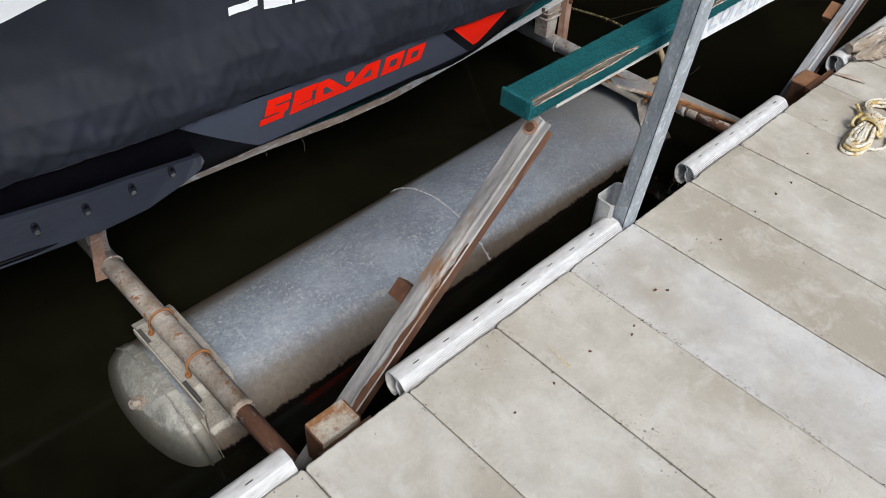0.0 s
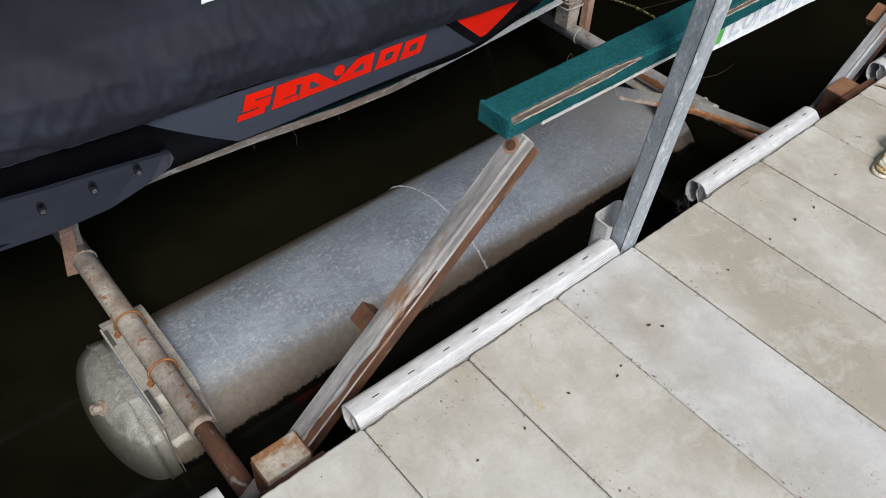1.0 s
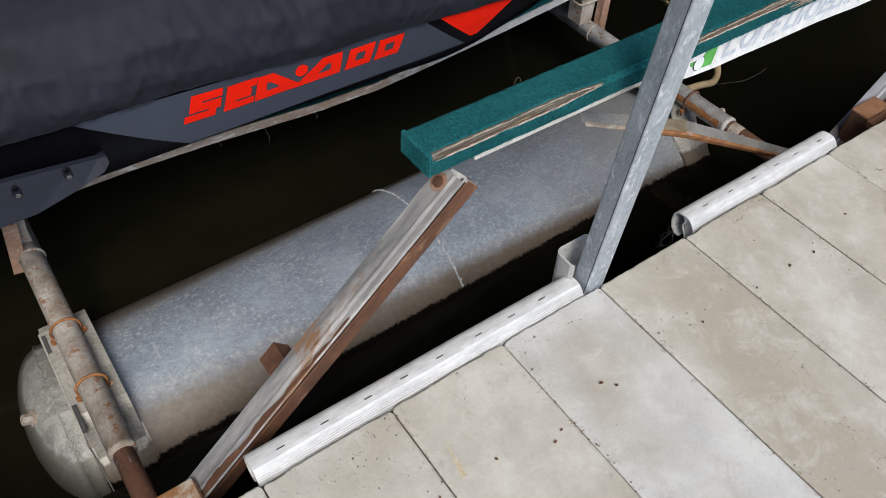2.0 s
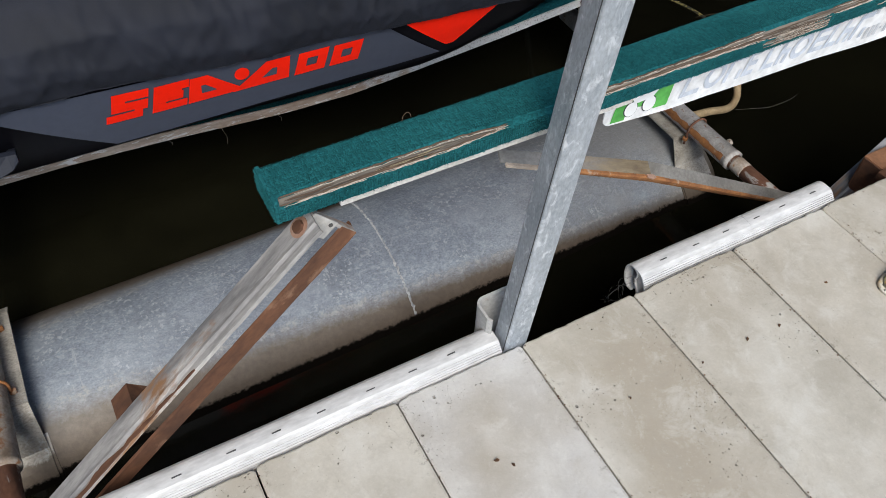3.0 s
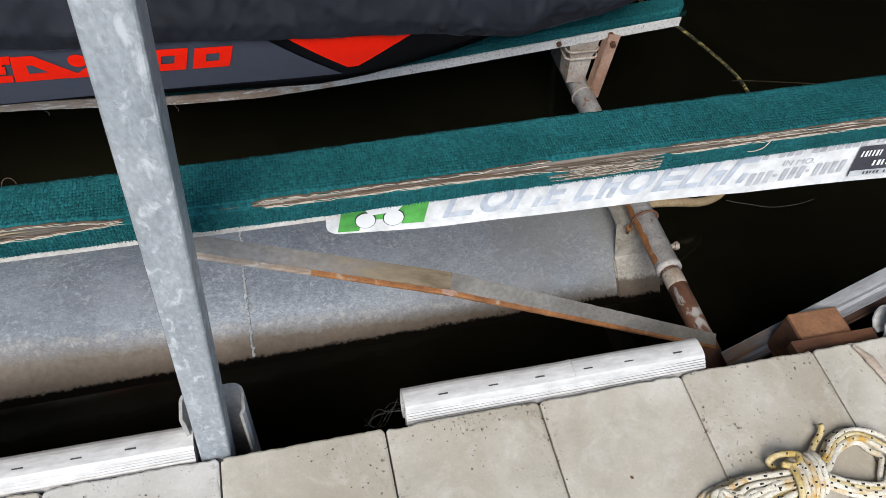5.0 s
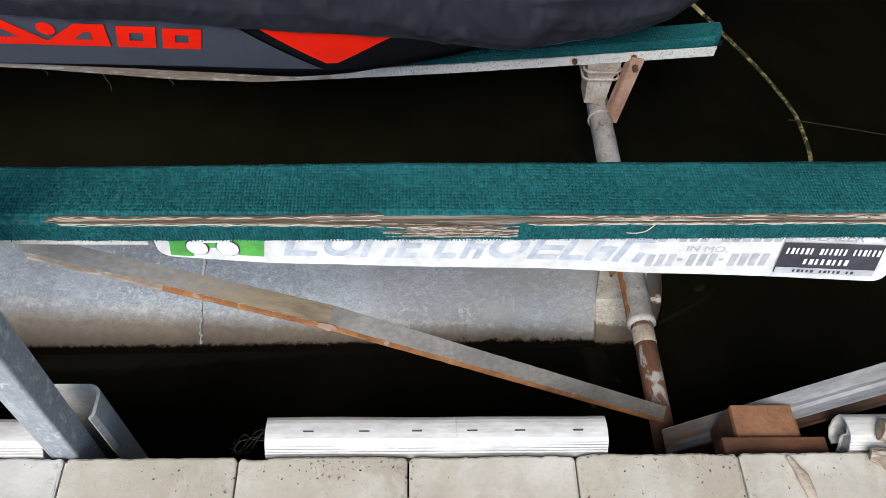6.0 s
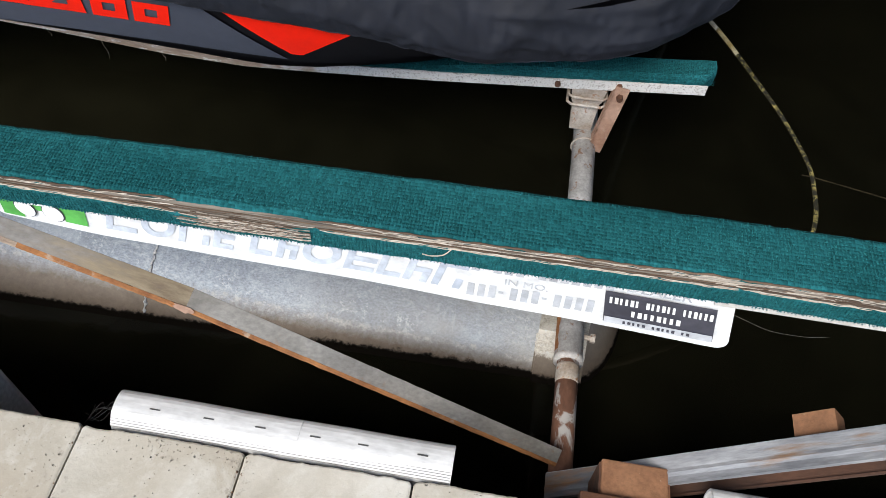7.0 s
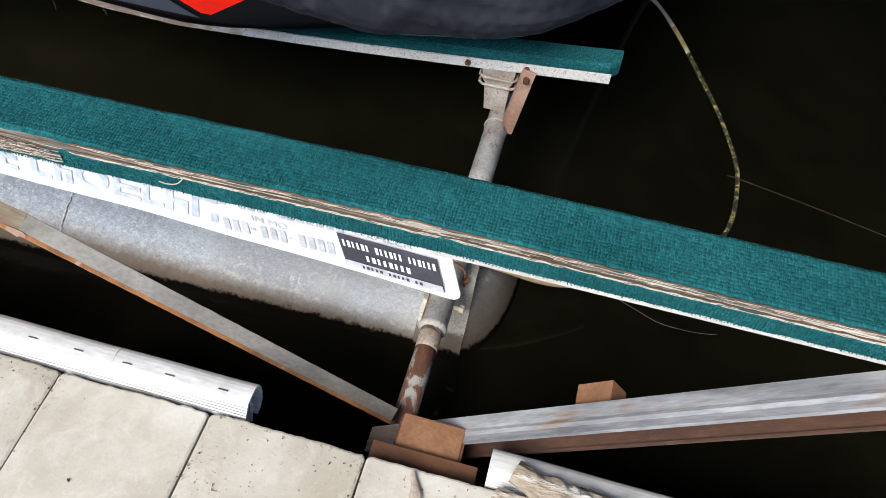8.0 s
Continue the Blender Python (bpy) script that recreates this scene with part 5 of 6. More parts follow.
def guide_place():
    x = G0 - 0.004 + 0.0046 * random.randrange(0, 568) + random.gauss(0, 0.0006)
    g = gy(x)
    back = wide(x)
    r = random.random()
    if r < 0.62:
        return (x, random.uniform(0.116 - 0.008 * (1 - min(1, torn(x))), 0.183 + back) + g, 0.5585), (0, -0.05, 1)
    if r < 0.6201:
        return (x, 0.1852 + back + g + random.uniform(0, 0.003), random.uniform(0.546, 0.5565)), (0, 0.5, 0.35)
    if r < 0.96:
        return (x, 0.0990 + g, random.uniform(0.5120, 0.5475 - 0.010 * min(1.5, torn(x)))), (0, -1, 0.15)
    if r < 0.962:
        return (x, 0.102 + g, 0.5095), (0, -0.6, -0.7)
    return (G0 - 0.010, random.uniform(0.102, 0.188), random.uniform(0.511, 0.556)), (-1, 0, 0.1)


def bow_place():
    x = random.uniform(0.20, x1 + 0.015)
    k = interp(x, [(-2, 0.6), (0.1, 0.6), (0.7, 1.0)])
    z = interp(x, SAG)
    if random.random() < 0.5:
        return (x, random.uniform(1.30, 1.365), z + 0.0605 * k), (0, 0, 1)
    return (x, 1.287, z + random.uniform(0.036, 0.056 * k + 0.001)), (0, -1, 0.4)


pile("carpet_nap", 85000, guide_place, cloth)
pile("carpet_nap", 14000, bow_place, bunk)

for i in range(300):
    x = random.uniform(G0, 1.75)
    n = random.uniform(0.03, 0.18)
    if min(torn(x), torn(x + 0.5 * n), torn(x + n)) < 0.22 or x < -0.33 < x + n:
        continue
    r = random.uniform(0.0005, 0.0013)
    up = random.uniform(-0.5, 0.5)
    g = min(1.4, torn(x))
    y, z = 0.1040 + 0.0055 * max(0, up), 0.546 + up * 0.012 * g
    bm = bmesh.new()
    pts = [(x + n * t, y + gy(x + n * t) - 0.001 + 0.0012 * noise.noise((x * 30 + t * 3, i, 0)), z + 0.0025 * noise.noise((x * 20 + t * 2.5, i, 5))) for t in (0, 0.2, 0.4, 0.6, 0.8, 1)]
    tube(bm, pts, [r * 0.3, r, r * 1.2, r, r * 0.8, r * 0.2], 5)
    kinds = (M_PALEWOOD, M_WOOD, M_PALEWOOD, M_WOODSHADE) if -0.62 < x < -0.45 else (M_WOOD, M_WOODSHADE, M_WOOD, M_WOODSHADE, M_FRAY if x > 0 else M_WOODSHADE)
    part("splinter", bm, kinds[i % len(kinds)], plank_board)
for i in range(44):
    bm = bmesh.new()
    z = 0.522 + 0.00056 * i
    xa = 0.262 + random.uniform(0, 0.06)
    xb = min(0.45, xa + random.uniform(0.09, 0.18))
    tube(bm, [(xa + (xb - xa) * t, 0.0995 + gy(xa) - 0.0015 - 0.0015 * abs(noise.noise((t * 4, i, 1))), z + 0.0026 * noise.noise((t * 7, i * 0.7, 3))) for t in [k / 15 for k in range(16)]], random.uniform(0.0003, 0.00065), 5)
    part("loose_thread", bm, (M_FRAY, M_WOOD, M_FRAY, M_WOODSHADE)[i % 4], cloth)
def lower_hem(x):
    return 0.0992 + gy(x), 0.5505 - 0.009 * min(1.6, torn(x))


def upper_hem(x):
    g = min(0.8, torn(x))
    return 0.1008 + 0.009 * g + gy(x), 0.5530 + 0.003 * g


def hem_line(xa, xb, edge, out, high, r, mat, k):
    n = max(3, int((xb - xa) / 0.006))
    pts = []
    for q in range(n + 1):
        x = xa + (xb - xa) * q / n
        y, z = edge(x)
        pts.append((x, y + out + 0.0009 * noise.noise((x * 60, k * 5.0, 7)), z + high + 0.0018 * noise.noise((x * 70, k * 3.0, 0))))
    bm = bmesh.new()
    tube(bm, pts, [max(0.15, 1 + 0.8 * noise.noise((q * 0.45, k, 2)) - 0.8 * (q in (0, n))) * r for q in range(n + 1)], 5)
    part("frayed_backing" if mat is M_FRAY else "dark_gap", bm, mat, cloth)


for xa, xb in ((G0, -0.335), (-0.17, 0.27), (0.46, 1.0), (1.0, 1.75)):
    # two dark lines painted as the shade under the carpet's hems
    hem_line(xa, xb, lower_hem, 0.0014, 0.0016, 0.0014, M_WOODSHADE, 11)
    hem_line(xa, xb, upper_hem, 0.0010, 0.0016, 0.0016, M_WOODSHADE, 12)
    for k, (edge, out, high, r) in enumerate(((lower_hem, 0.0, 0.0, 0.0007), (lower_hem, -0.0004, 0.0014, 0.0005), (lower_hem, -0.0006, -0.0012, 0.0005), (upper_hem, 0.0, 0.0004, 0.0006), (upper_hem, -0.0012, -0.0006, 0.0005))):
        x = xa + random.uniform(0, 0.03)
        while x < xb - 0.02:
            far = min(xb, x + random.uniform(0.05, 0.22))
            hem_line(x, far, edge, out, high, r, M_FRAY, k)
            x = far + random.uniform(-0.01, 0.05)
bm = bmesh.new()
tube(bm, smooth_line([(0.635, 0.107, 0.545), (0.625, 0.104, 0.535), (0.61, 0.103, 0.531), (0.598, 0.103, 0.532)], 6), 0.0008, 5)
part("loose_thread", bm, M_FRAY, cloth)

bm = bmesh.new()
tube(bm, smooth_line([(-0.495, 0.187, 0.556), (-0.491, 0.189, 0.565), (-0.484, 0.190, 0.569), (-0.478, 0.190, 0.565), (-0.476, 0.189, 0.557)], 6), 0.0005, 5)
part("loose_thread", bm, M_WOODSHADE, cloth)
bm = bmesh.new()
tube(bm, [(-0.318, 0.176, 0.470), (-0.318, 0.176, 0.496)], [0.011, 0.012], 8)
part("bolt", bm, M_RUST, rail, "rusty bolt head")

# ---- sign ----
sign = thing("dealer_sign", (0.46, 0.112, 0.46), "white plastic advertising strip with faded blue and green print", "sign")


def sign_at(x, v, off=0.0):
    """v from the bottom (0) to the top (1) of the strip."""
    zb = interp(x, [(-0.07, 0.405), (0.1, 0.399), (0.2, 0.402), (0.5, 0.397), (0.66, 0.387), (0.86, 0.389), (1.015, 0.388)])
    y = 0.150 - 0.026 * (x + 0.06) / 1.06
    lean = interp(x, [(0.55, 0.0), (0.85, 0.018), (1.02, 0.026)]) * (1 - v)
    return Vector((x + lean, y - off - 0.004 * (1 - v) * math.sin(x * 7), zb + (0.506 - zb) * v))


def sign_piece(name, xa, xb, va, vb, mat, off, slant=0.0, label="", n=6, rows=1, parent=None):
    bm = bmesh.new()
    cols = []
    for i in range(n + 1):
        x = xa + (xb - xa) * i / n
        cols.append([bm.verts.new(sign_at(x + slant * (va + (vb - va) * k / rows), va + (vb - va) * k / rows, off)) for k in range(rows + 1)])
    for a, b in zip(cols, cols[1:]):
        for k in range(rows):
            bm.faces.new((a[k], b[k], b[k + 1], a[k + 1]))
    return part(name, bm, mat, parent or sign, label)


bm = bmesh.new()
cols = []
for i in range(61):
    x = -0.066 + 1.078 * (0.5 - 0.5 * math.cos(math.pi * i / 60))
    e = min(x + 0.066, 1.012 - x)
    v0 = 0.0 if e > 0.02 else 0.18 * (1 - math.sqrt(max(0, 1 - ((0.02 - e) / 0.02) ** 2)))
    cols.append([bm.verts.new(sign_at(x, v, o)) for o, vs in ((0.0, (v0, 0.5, 1.0)), (-0.003, (1.0, 0.5, v0))) for v in vs])
for a, b in zip(cols, cols[1:]):
    for j in range(6):
        bm.faces.new((a[j], a[(j + 1) % 6], b[(j + 1) % 6], b[j]))
bm.faces.new(cols[0])
bm.faces.new(cols[-1][::-1])
part("panel", bm, M_SIGN, sign)
sign_piece("green_emblem", -0.050, -0.016, 0.06, 0.80, M_GREENINK, 0.0015, 0.016, "green emblem panel")
sign_piece("green_emblem", 0.050, 0.086, 0.16, 0.97, M_GREENINK, 0.0015, 0.016, "green emblem panel")
sign_piece("green_emblem", -0.016, 0.050, 0.30, 0.97, M_GREENINK, 0.0015, 0.016, "green emblem panel")
for u0, u1, v0, v1 in ((-0.022, 0.012, 0.12, 0.50), (0.022, 0.057, 0.14, 0.52)):
    for mat, k, off in ((M_BLACKINK, 1.0, 0.0025), (M_WHITE, 0.9, 0.0035)):
        bm = bmesh.new()
        n = 24
        bm.faces.new([bm.verts.new(sign_at((u0 + u1) / 2 + k * (u1 - u0) / 2 * math.cos(a), (v0 + v1) / 2 + k * (v1 - v0) / 2 * math.sin(a), off)) for a in [q * math.tau / n for q in range(n)]])
        part("emblem_shape", bm, mat, sign)
for corners in (((0.002, 0.42), (0.044, 0.46), (0.066, 0.74), (-0.012, 0.66)), ((-0.014, 0.72), (0.066, 0.80), (0.068, 0.88), (-0.012, 0.80))):
    bm = bmesh.new()
    bm.faces.new([bm.verts.new(sign_at(x, v, 0.003)) for x, v in corners])
    part("emblem_shape", bm, M_WHITE, sign)
# faded blue slanted shapes of the maker's name
for i, (xa, xb) in enumerate(((0.112, 0.160), (0.166, 0.218), (0.224, 0.270), (0.276, 0.306), (0.330, 0.364), (0.370, 0.400), (0.406, 0.462), (0.470, 0.514), (0.518, 0.552), (0.556, 0.590), (0.596, 0.636))):
    va = 0.20 + 0.10 * (xa - 0.11)
    vb = va + 0.55
    w, t, sl = xb - xa, 0.0105, 0.030
    if i in (1, 6):
        bm = bmesh.new()
        rings = [[bm.verts.new(sign_at((xa + xb) / 2 + k * w / 2 * math.cos(a) + sl * (va + vb) / 2 + sl * (vb - va) / 2 * k * math.sin(a), (va + vb) / 2 + k * (vb - va) / 2 * math.sin(a), 0.0015)) for a in [q * math.tau / 28 for q in range(28)]] for k in (1.0, 0.58)]
        for q in range(28):
            bm.faces.new((rings[0][q], rings[0][(q + 1) % 28], rings[1][(q + 1) % 28], rings[1][q]))
        part("name_shape", bm, M_INK, sign)
        continue
    sign_piece("name_shape", xa, xa + t, va, vb, M_INK, 0.0015, sl, n=1)
    for low in ((0.0,), (0.40,), (0.80,), (0.0, 0.40, 0.80))[i % 4]:
        sign_piece("name_shape", xa + t, xb, va + low * 0.55, va + (low + 0.20) * 0.55, M_INK, 0.0015, sl, n=2)
    if i % 4 in (1, 2):
        sign_piece("name_shape", xb - t, xb, va, va + 0.40 * 0.55, M_INK, 0.0015, sl, n=1)
# bars for the numbers, line by line
for i in range(12):
    xa = 0.652 + i * 0.0148
    va = 0.17 + 0.008 * i
    if i in (3, 7):
        sign_piece("number_bar", xa + 0.002, xa + 0.009, va + 0.12, va + 0.17, M_GREYINK, 0.0015, 0.0, n=1)
    else:
        sign_piece("number_bar", xa, xa + 0.0095, va, va + 0.27, M_GREYINK, 0.0015, 0.01, n=1)
for i in range(13):
    xa = 0.652 + i * 0.0150
    if i not in (1, 5):
        sign_piece("number_bar", xa, xa + 0.011, 0.72 + 0.006 * i, 0.90 + 0.006 * i, M_GREYINK, 0.0015, 0.012, n=1)


def lettering(body, x, v, size, mat, off=0.002):
    cu = bpy.data.curves.new("lettering", "FONT")
    cu.body, cu.size, cu.extrude = body, size, 0.0002
    ob = new("lettering", cu)
    me = bpy.data.meshes.new_from_object(ob)
    bpy.data.objects.remove(ob)
    bm = bmesh.new()
    bm.from_mesh(me)
    for q in bm.verts:
        c = q.co.copy()
        q.co = sign_at(x + c.x, v, off + c.z)
        q.co.z += c.y
    return part("lettering", bm, mat, sign)


lettering("IN MO.", 0.705, 0.54, 0.0195, M_GREYINK)
lettering("DEALER", 0.868, 0.84, 0.025, M_GREYINK)
plate = sign_piece("dealer_plate", 0.842, 0.990, 0.15, 0.80, M_BLACKINK, 0.003, 0.0, "dark dealer panel with pale bars", n=12, rows=4)
sign_piece("plate_foot", 0.843, 0.989, 0.15, 0.28, M_GREYINK, 0.0042, 0.0, n=12, parent=plate)
for v0, v1, xa, pitch, n, mat, gaps in ((0.585, 0.715, 0.847, 0.0070, 20, M_WHITE, (6, 13)), (0.37, 0.49, 0.878, 0.0086, 8, M_WHITE, ()), (0.19, 0.25, 0.868, 0.0066, 14, M_BLACKINK, (5, 11))):
    for i in range(n):
        if i not in gaps:
            sign_piece("plate_bar", xa + i * pitch, xa + i * pitch + pitch * (0.50, 0.66, 0.45)[i % 3], v0, v1, mat, 0.0052, 0.002, n=1, parent=plate)

# ---- legs ----
def leg(a, b, label, group_name, deep, near):
    """An inclined C-channel, open to the dock: deep across, its rusted lower flange reaching near."""
    ob = thing("support_leg", (0, 0, 0), label, "support leg", group_name)
    ob.matrix_world = along(a, b)
    n = (Vector(b) - Vector(a)).length
    back = near + 0.052 if near < 0 else 0.028
    bm = bmesh.new()
    extrude(bm, strip([(-0.031, -0.006), (-0.031, 0.0), (-0.018, -0.0012), (-0.011, 0.0012), (-0.004, -0.0004), (back + 0.002, 0.0)], 0.0035), n, None, 40,
            wave=lambda x, y, z: (x, y + 0.0006 * noise.noise((x * 40, 1, 1)), z + 0.0006 * noise.noise((x * 30, y * 40, 2))))
    flange = part("top_flange", bm, M_LEGTOP if near > 0 else M_LEGPALE, ob, "galvanised top flange streaked with rust")
    if near > 0:
        bm = bmesh.new()
        cols = []
        for i in range(61):
            t = i / 60
            far = -0.010 - 0.020 * t + 0.010 * noise.noise((t * 9, near, 3)) + 0.006 * noise.noise((t * 31, near, 6))
            cols.append([bm.verts.new((n * (0.02 + 0.66 * t), y, z)) for y, z in ((-0.0318, 0.0), (-0.0318, 0.0032), (max(-0.031, far), 0.0034), (max(-0.031, far), 0.0))])
        for p, q in zip(cols, cols[1:]):
            for k in range(4):
                bm.faces.new((p[k], p[(k + 1) % 4], q[(k + 1) % 4], q[k]))
        bm.faces.new(cols[0])
        bm.faces.new(cols[-1][::-1])
        part("rust_scale", bm, M_RUST, flange, "dark rust creeping over the flange edge")
    if near < 0:
        bm = bmesh.new()
        box(bm, (0, back, -deep), (n, back + 0.004, 0.0))
        part("web", bm, M_GALV, ob)
        bm = bmesh.new()
        extrude(bm, strip([(back, -deep), (near, -deep), (near, -deep + 0.007)], 0.004), n, None, 14)
    else:
        bm = bmesh.new()
        extrude(bm, strip([(near + 0.003, -deep + 0.037), (near, -deep + 0.034), (near, -deep), (near + 0.030, -deep)], 0.004), n, None, 40,
                wave=lambda x, y, z: (x, y + 0.0008 * noise.noise((x * 30, 3, 1)), z + 0.0008 * noise.noise((x * 35, y * 40, 7))))
    part("bottom_flange", bm, M_RUST if near > 0 else M_RUSTDARK, ob, "rust brown lower flange")
    bm = bmesh.new()
    box(bm, (n - 0.006, max(near, -0.03), -deep), (n + 0.001, back, -0.004), None, 0.001)
    part("end_plate", bm, M_GALVRUST, ob)
    if near > 0:
        bm = bmesh.new()
        box(bm, (n - 0.034, 0.006, -0.060), (n + 0.006, 0.0095, -0.004), None, 0.001)
        gusset = part("end_gusset", bm, M_GALVRUST, ob, "pale end plate with a dark hole")
        bm = bmesh.new()
        tube(bm, [(n - 0.003, 0.0061, -0.049), (n - 0.003, 0.0045, -0.049)], 0.0042, 12)
        part("hole", bm, M_SLOT, gusset)
    for x, y, z in ((n - 0.030, 0.008, 0.0016),):
        bm = bmesh.new()
        tube(bm, [(x, y, z), (x, y, z + 0.0015)], 0.019, 20)
        part("washer", bm, M_STRAP, flange, "rust-ringed washer")
        bm = bmesh.new()
        tube(bm, [(x, y, z + 0.0015), (x, y, z + 0.006)], [0.0125, 0.011], 8)
        part("bolt", bm, M_RUST, flange, "rusty bolt head")
    lug = square_tube(n * 0.350, back + 0.004, 0.072, 0.05, -0.015) if near < 0 else square_tube(n * 0.475, back + 0.005, 0.05, 0.05, -0.004)
    part("lug", lug, M_RUSTB if near < 0 else M_RUST, ob, "square rusty tube end")
    return ob


def square_tube(x, y, long, w, top):
    bm = bmesh.new()
    t = 0.005
    low = top - w + 0.004
    for lo, hi in (((x, y, low), (x + long, y + w, low + t)), ((x, y, top - t), (x + long, y + w, top)), ((x, y, low + t), (x + t, y + w, top - t)), ((x + long - t, y, low + t), (x + long, y + w, top - t))):
        box(bm, lo, hi)
    return bm


leg((-1.49, 0.108, -0.232), (-0.695, 0.113, 0.483), "inclined galvanised and rusted channel leg holding the guide board", "support legs", 0.115, 0.012)
leg((0.87, 0.125, -0.250), (1.95, 0.127, 0.732), "inclined galvanised and rusted channel leg rising beside the dock", "support legs", 0.062, -0.031)


def edge_block(x0, x1, mat, label):
    ob = thing("edge_bracket", ((x0 + x1) / 2, 0.05, -0.1), label, "bracket", "rusted blocks at the dock edge")
    bm = bmesh.new()
    box(bm, (x0, 0.048, -0.19), (x1, 0.122, -0.060), None, 0.004)
    part("block", bm, mat, ob)
    bm = bmesh.new()
    box(bm, (x0 - 0.04, 0.004, -0.070), (x1 + 0.04, 0.047, -0.044), None, 0.003) if x0 > 0 else box(bm, (x0 - 0.02, 0.004, -0.098), (x1 + 0.03, 0.047, -0.078), None, 0.003)
    part("flange", bm, M_RUST, ob)
    for xa in (x0 - 0.004, x1):
        bm = bmesh.new()
        cols = [[bm.verts.new((xa + d, y, z)) for d in (0.0, 0.004)] for y, z in ((0.05, -0.064), (0.115, -0.064), (0.115, -0.19), (0.05, -0.15))]
        for a, b in zip(cols, cols[1:] + cols[:1]):
            bm.faces.new((a[0], a[1], b[1], b[0]))
        bm.faces.new([c[0] for c in cols])
        bm.faces.new([c[1] for c in cols][::-1])
        part("gusset", bm, M_RUST, ob)
    return ob


edge_block(-1.437, -1.326, M_BLOCK, "square rust-stained steel block bolted to dock edge")
edge_block(0.951, 1.076, M_RUSTB, "square brown rusted steel block bolted to dock edge")

# ---- diagonal brace ----
brace = thing("diagonal_brace", (0.3, 0.2, 0.08), "bent angle-iron brace, grey with orange rust along its edge", "brace")
A, K, B = (-0.285, 0.187, 0.392), (0.17, 0.197, 0.152), (0.90, 0.2095, -0.2965)


def brace_plate(a, b, wa, wb, mat):
    """The upper flat, its far edge ragged, wa and wb wide at its ends."""
    bm = bmesh.new()
    m = along(a, b, (0, -0.55, 1))
    n = (Vector(b) - Vector(a)).length
    rows = []
    for i in range(41):
        t = i / 40
        far = wa + (wb - wa) * t + 0.0008 * noise.noise((t * 30, wa * 90, 1))
        dip = 0.0006 * noise.noise((t * 22, 4, wb * 70))
        rows.append([bm.verts.new(m @ Vector((n * t, y, z + dip))) for y, z in ((-0.0142, -0.002), (-0.0142, 0.002), (far, 0.002), (far, -0.002))])
    for p, q in zip(rows, rows[1:]):
        for k in range(4):
            bm.faces.new((p[k], p[(k + 1) % 4], q[(k + 1) % 4], q[k]))
    bm.faces.new(rows[0])
    bm.faces.new(rows[-1][::-1])
    return part("flat", bm, mat, brace)


J = Vector(A).lerp(Vector(K), 0.985)
brace_plate(A, J, 0.013, 0.021, M_BRACEFLAT)["label"] = "grey flat turning ochre towards the bend"
brace_plate(J, B, 0.021, 0.016, M_BRACE)
MID = tuple(Vector(A).lerp(Vector(K), 0.42))
for a, b, t0, t1, mat, note in ((tuple(Vector(A).lerp(Vector(K), 0.03)), MID, 0.15, 0.45, M_TAN, "pale chalky edge"), (MID, K, 0.45, 1.0, M_ORANGE, "orange rusted edge"), (K, B, 1.0, 0.65, M_ORANGE, "orange rusted edge")):
    bm = bmesh.new()
    m = along(a, b, (0, -0.55, 1))
    n = (Vector(b) - Vector(a)).length
    steps = 60
    rows = []
    for i in range(steps + 1):
        t = i / steps
        e = 0.0012 * noise.noise((t * 40, n, 3))
        thick = t0 + (t1 - t0) * t
        rows.append([bm.verts.new(m @ Vector((n * t + (0.003 if t == 1 and b == K else 0), y + e, z))) for y, z in ((-0.0145, 0.0022), (-0.0205, 0.0036), (-0.0235, 0.0), (-0.0240, -0.010 * thick), (-0.0230, -0.018 * thick), (-0.019, -0.022 * thick), (-0.0145, -0.017 * thick))])
    for p, q in zip(rows, rows[1:]):
        for k in range(7):
            bm.faces.new((p[k], p[(k + 1) % 7], q[(k + 1) % 7], q[k]))
    bm.faces.new(rows[0])
    bm.faces.new(rows[-1][::-1])
    part("edge", bm, mat, brace, note)
for at, rx, ry in ((-0.01, 0.022, 0.006),):
    m = along(K, B, (0, -0.55, 1))
    bm = bmesh.new()
    off = -0.019 if at < 0 else random.uniform(-0.006, 0.008)
    top = [bm.verts.new(m @ Vector((at + rx * (1 + 0.5 * noise.noise((q * 0.9, at * 50, 0))) * math.cos(q * math.tau / 14), off + ry * (1 + 0.5 * noise.noise((q * 0.8, at * 50, 4))) * math.sin(q * math.tau / 14), 0.0046))) for q in range(14)]
    low = [bm.verts.new(v.co + (m.to_3x3() @ Vector((0, 0, -0.004)))) for v in top]
    bm.faces.new(top)
    for q in range(14):
        bm.faces.new((top[q], low[q], low[(q + 1) % 14], top[(q + 1) % 14]))
    part("rust_flake", bm, M_STRAP, brace, "flaking pale scale")

# ---- coiled rope on the dock ----
coil = thing("rope_coil", (0.735, -0.262, 0.0), "hank of cream and yellow braided rope with black flecks", "rope")


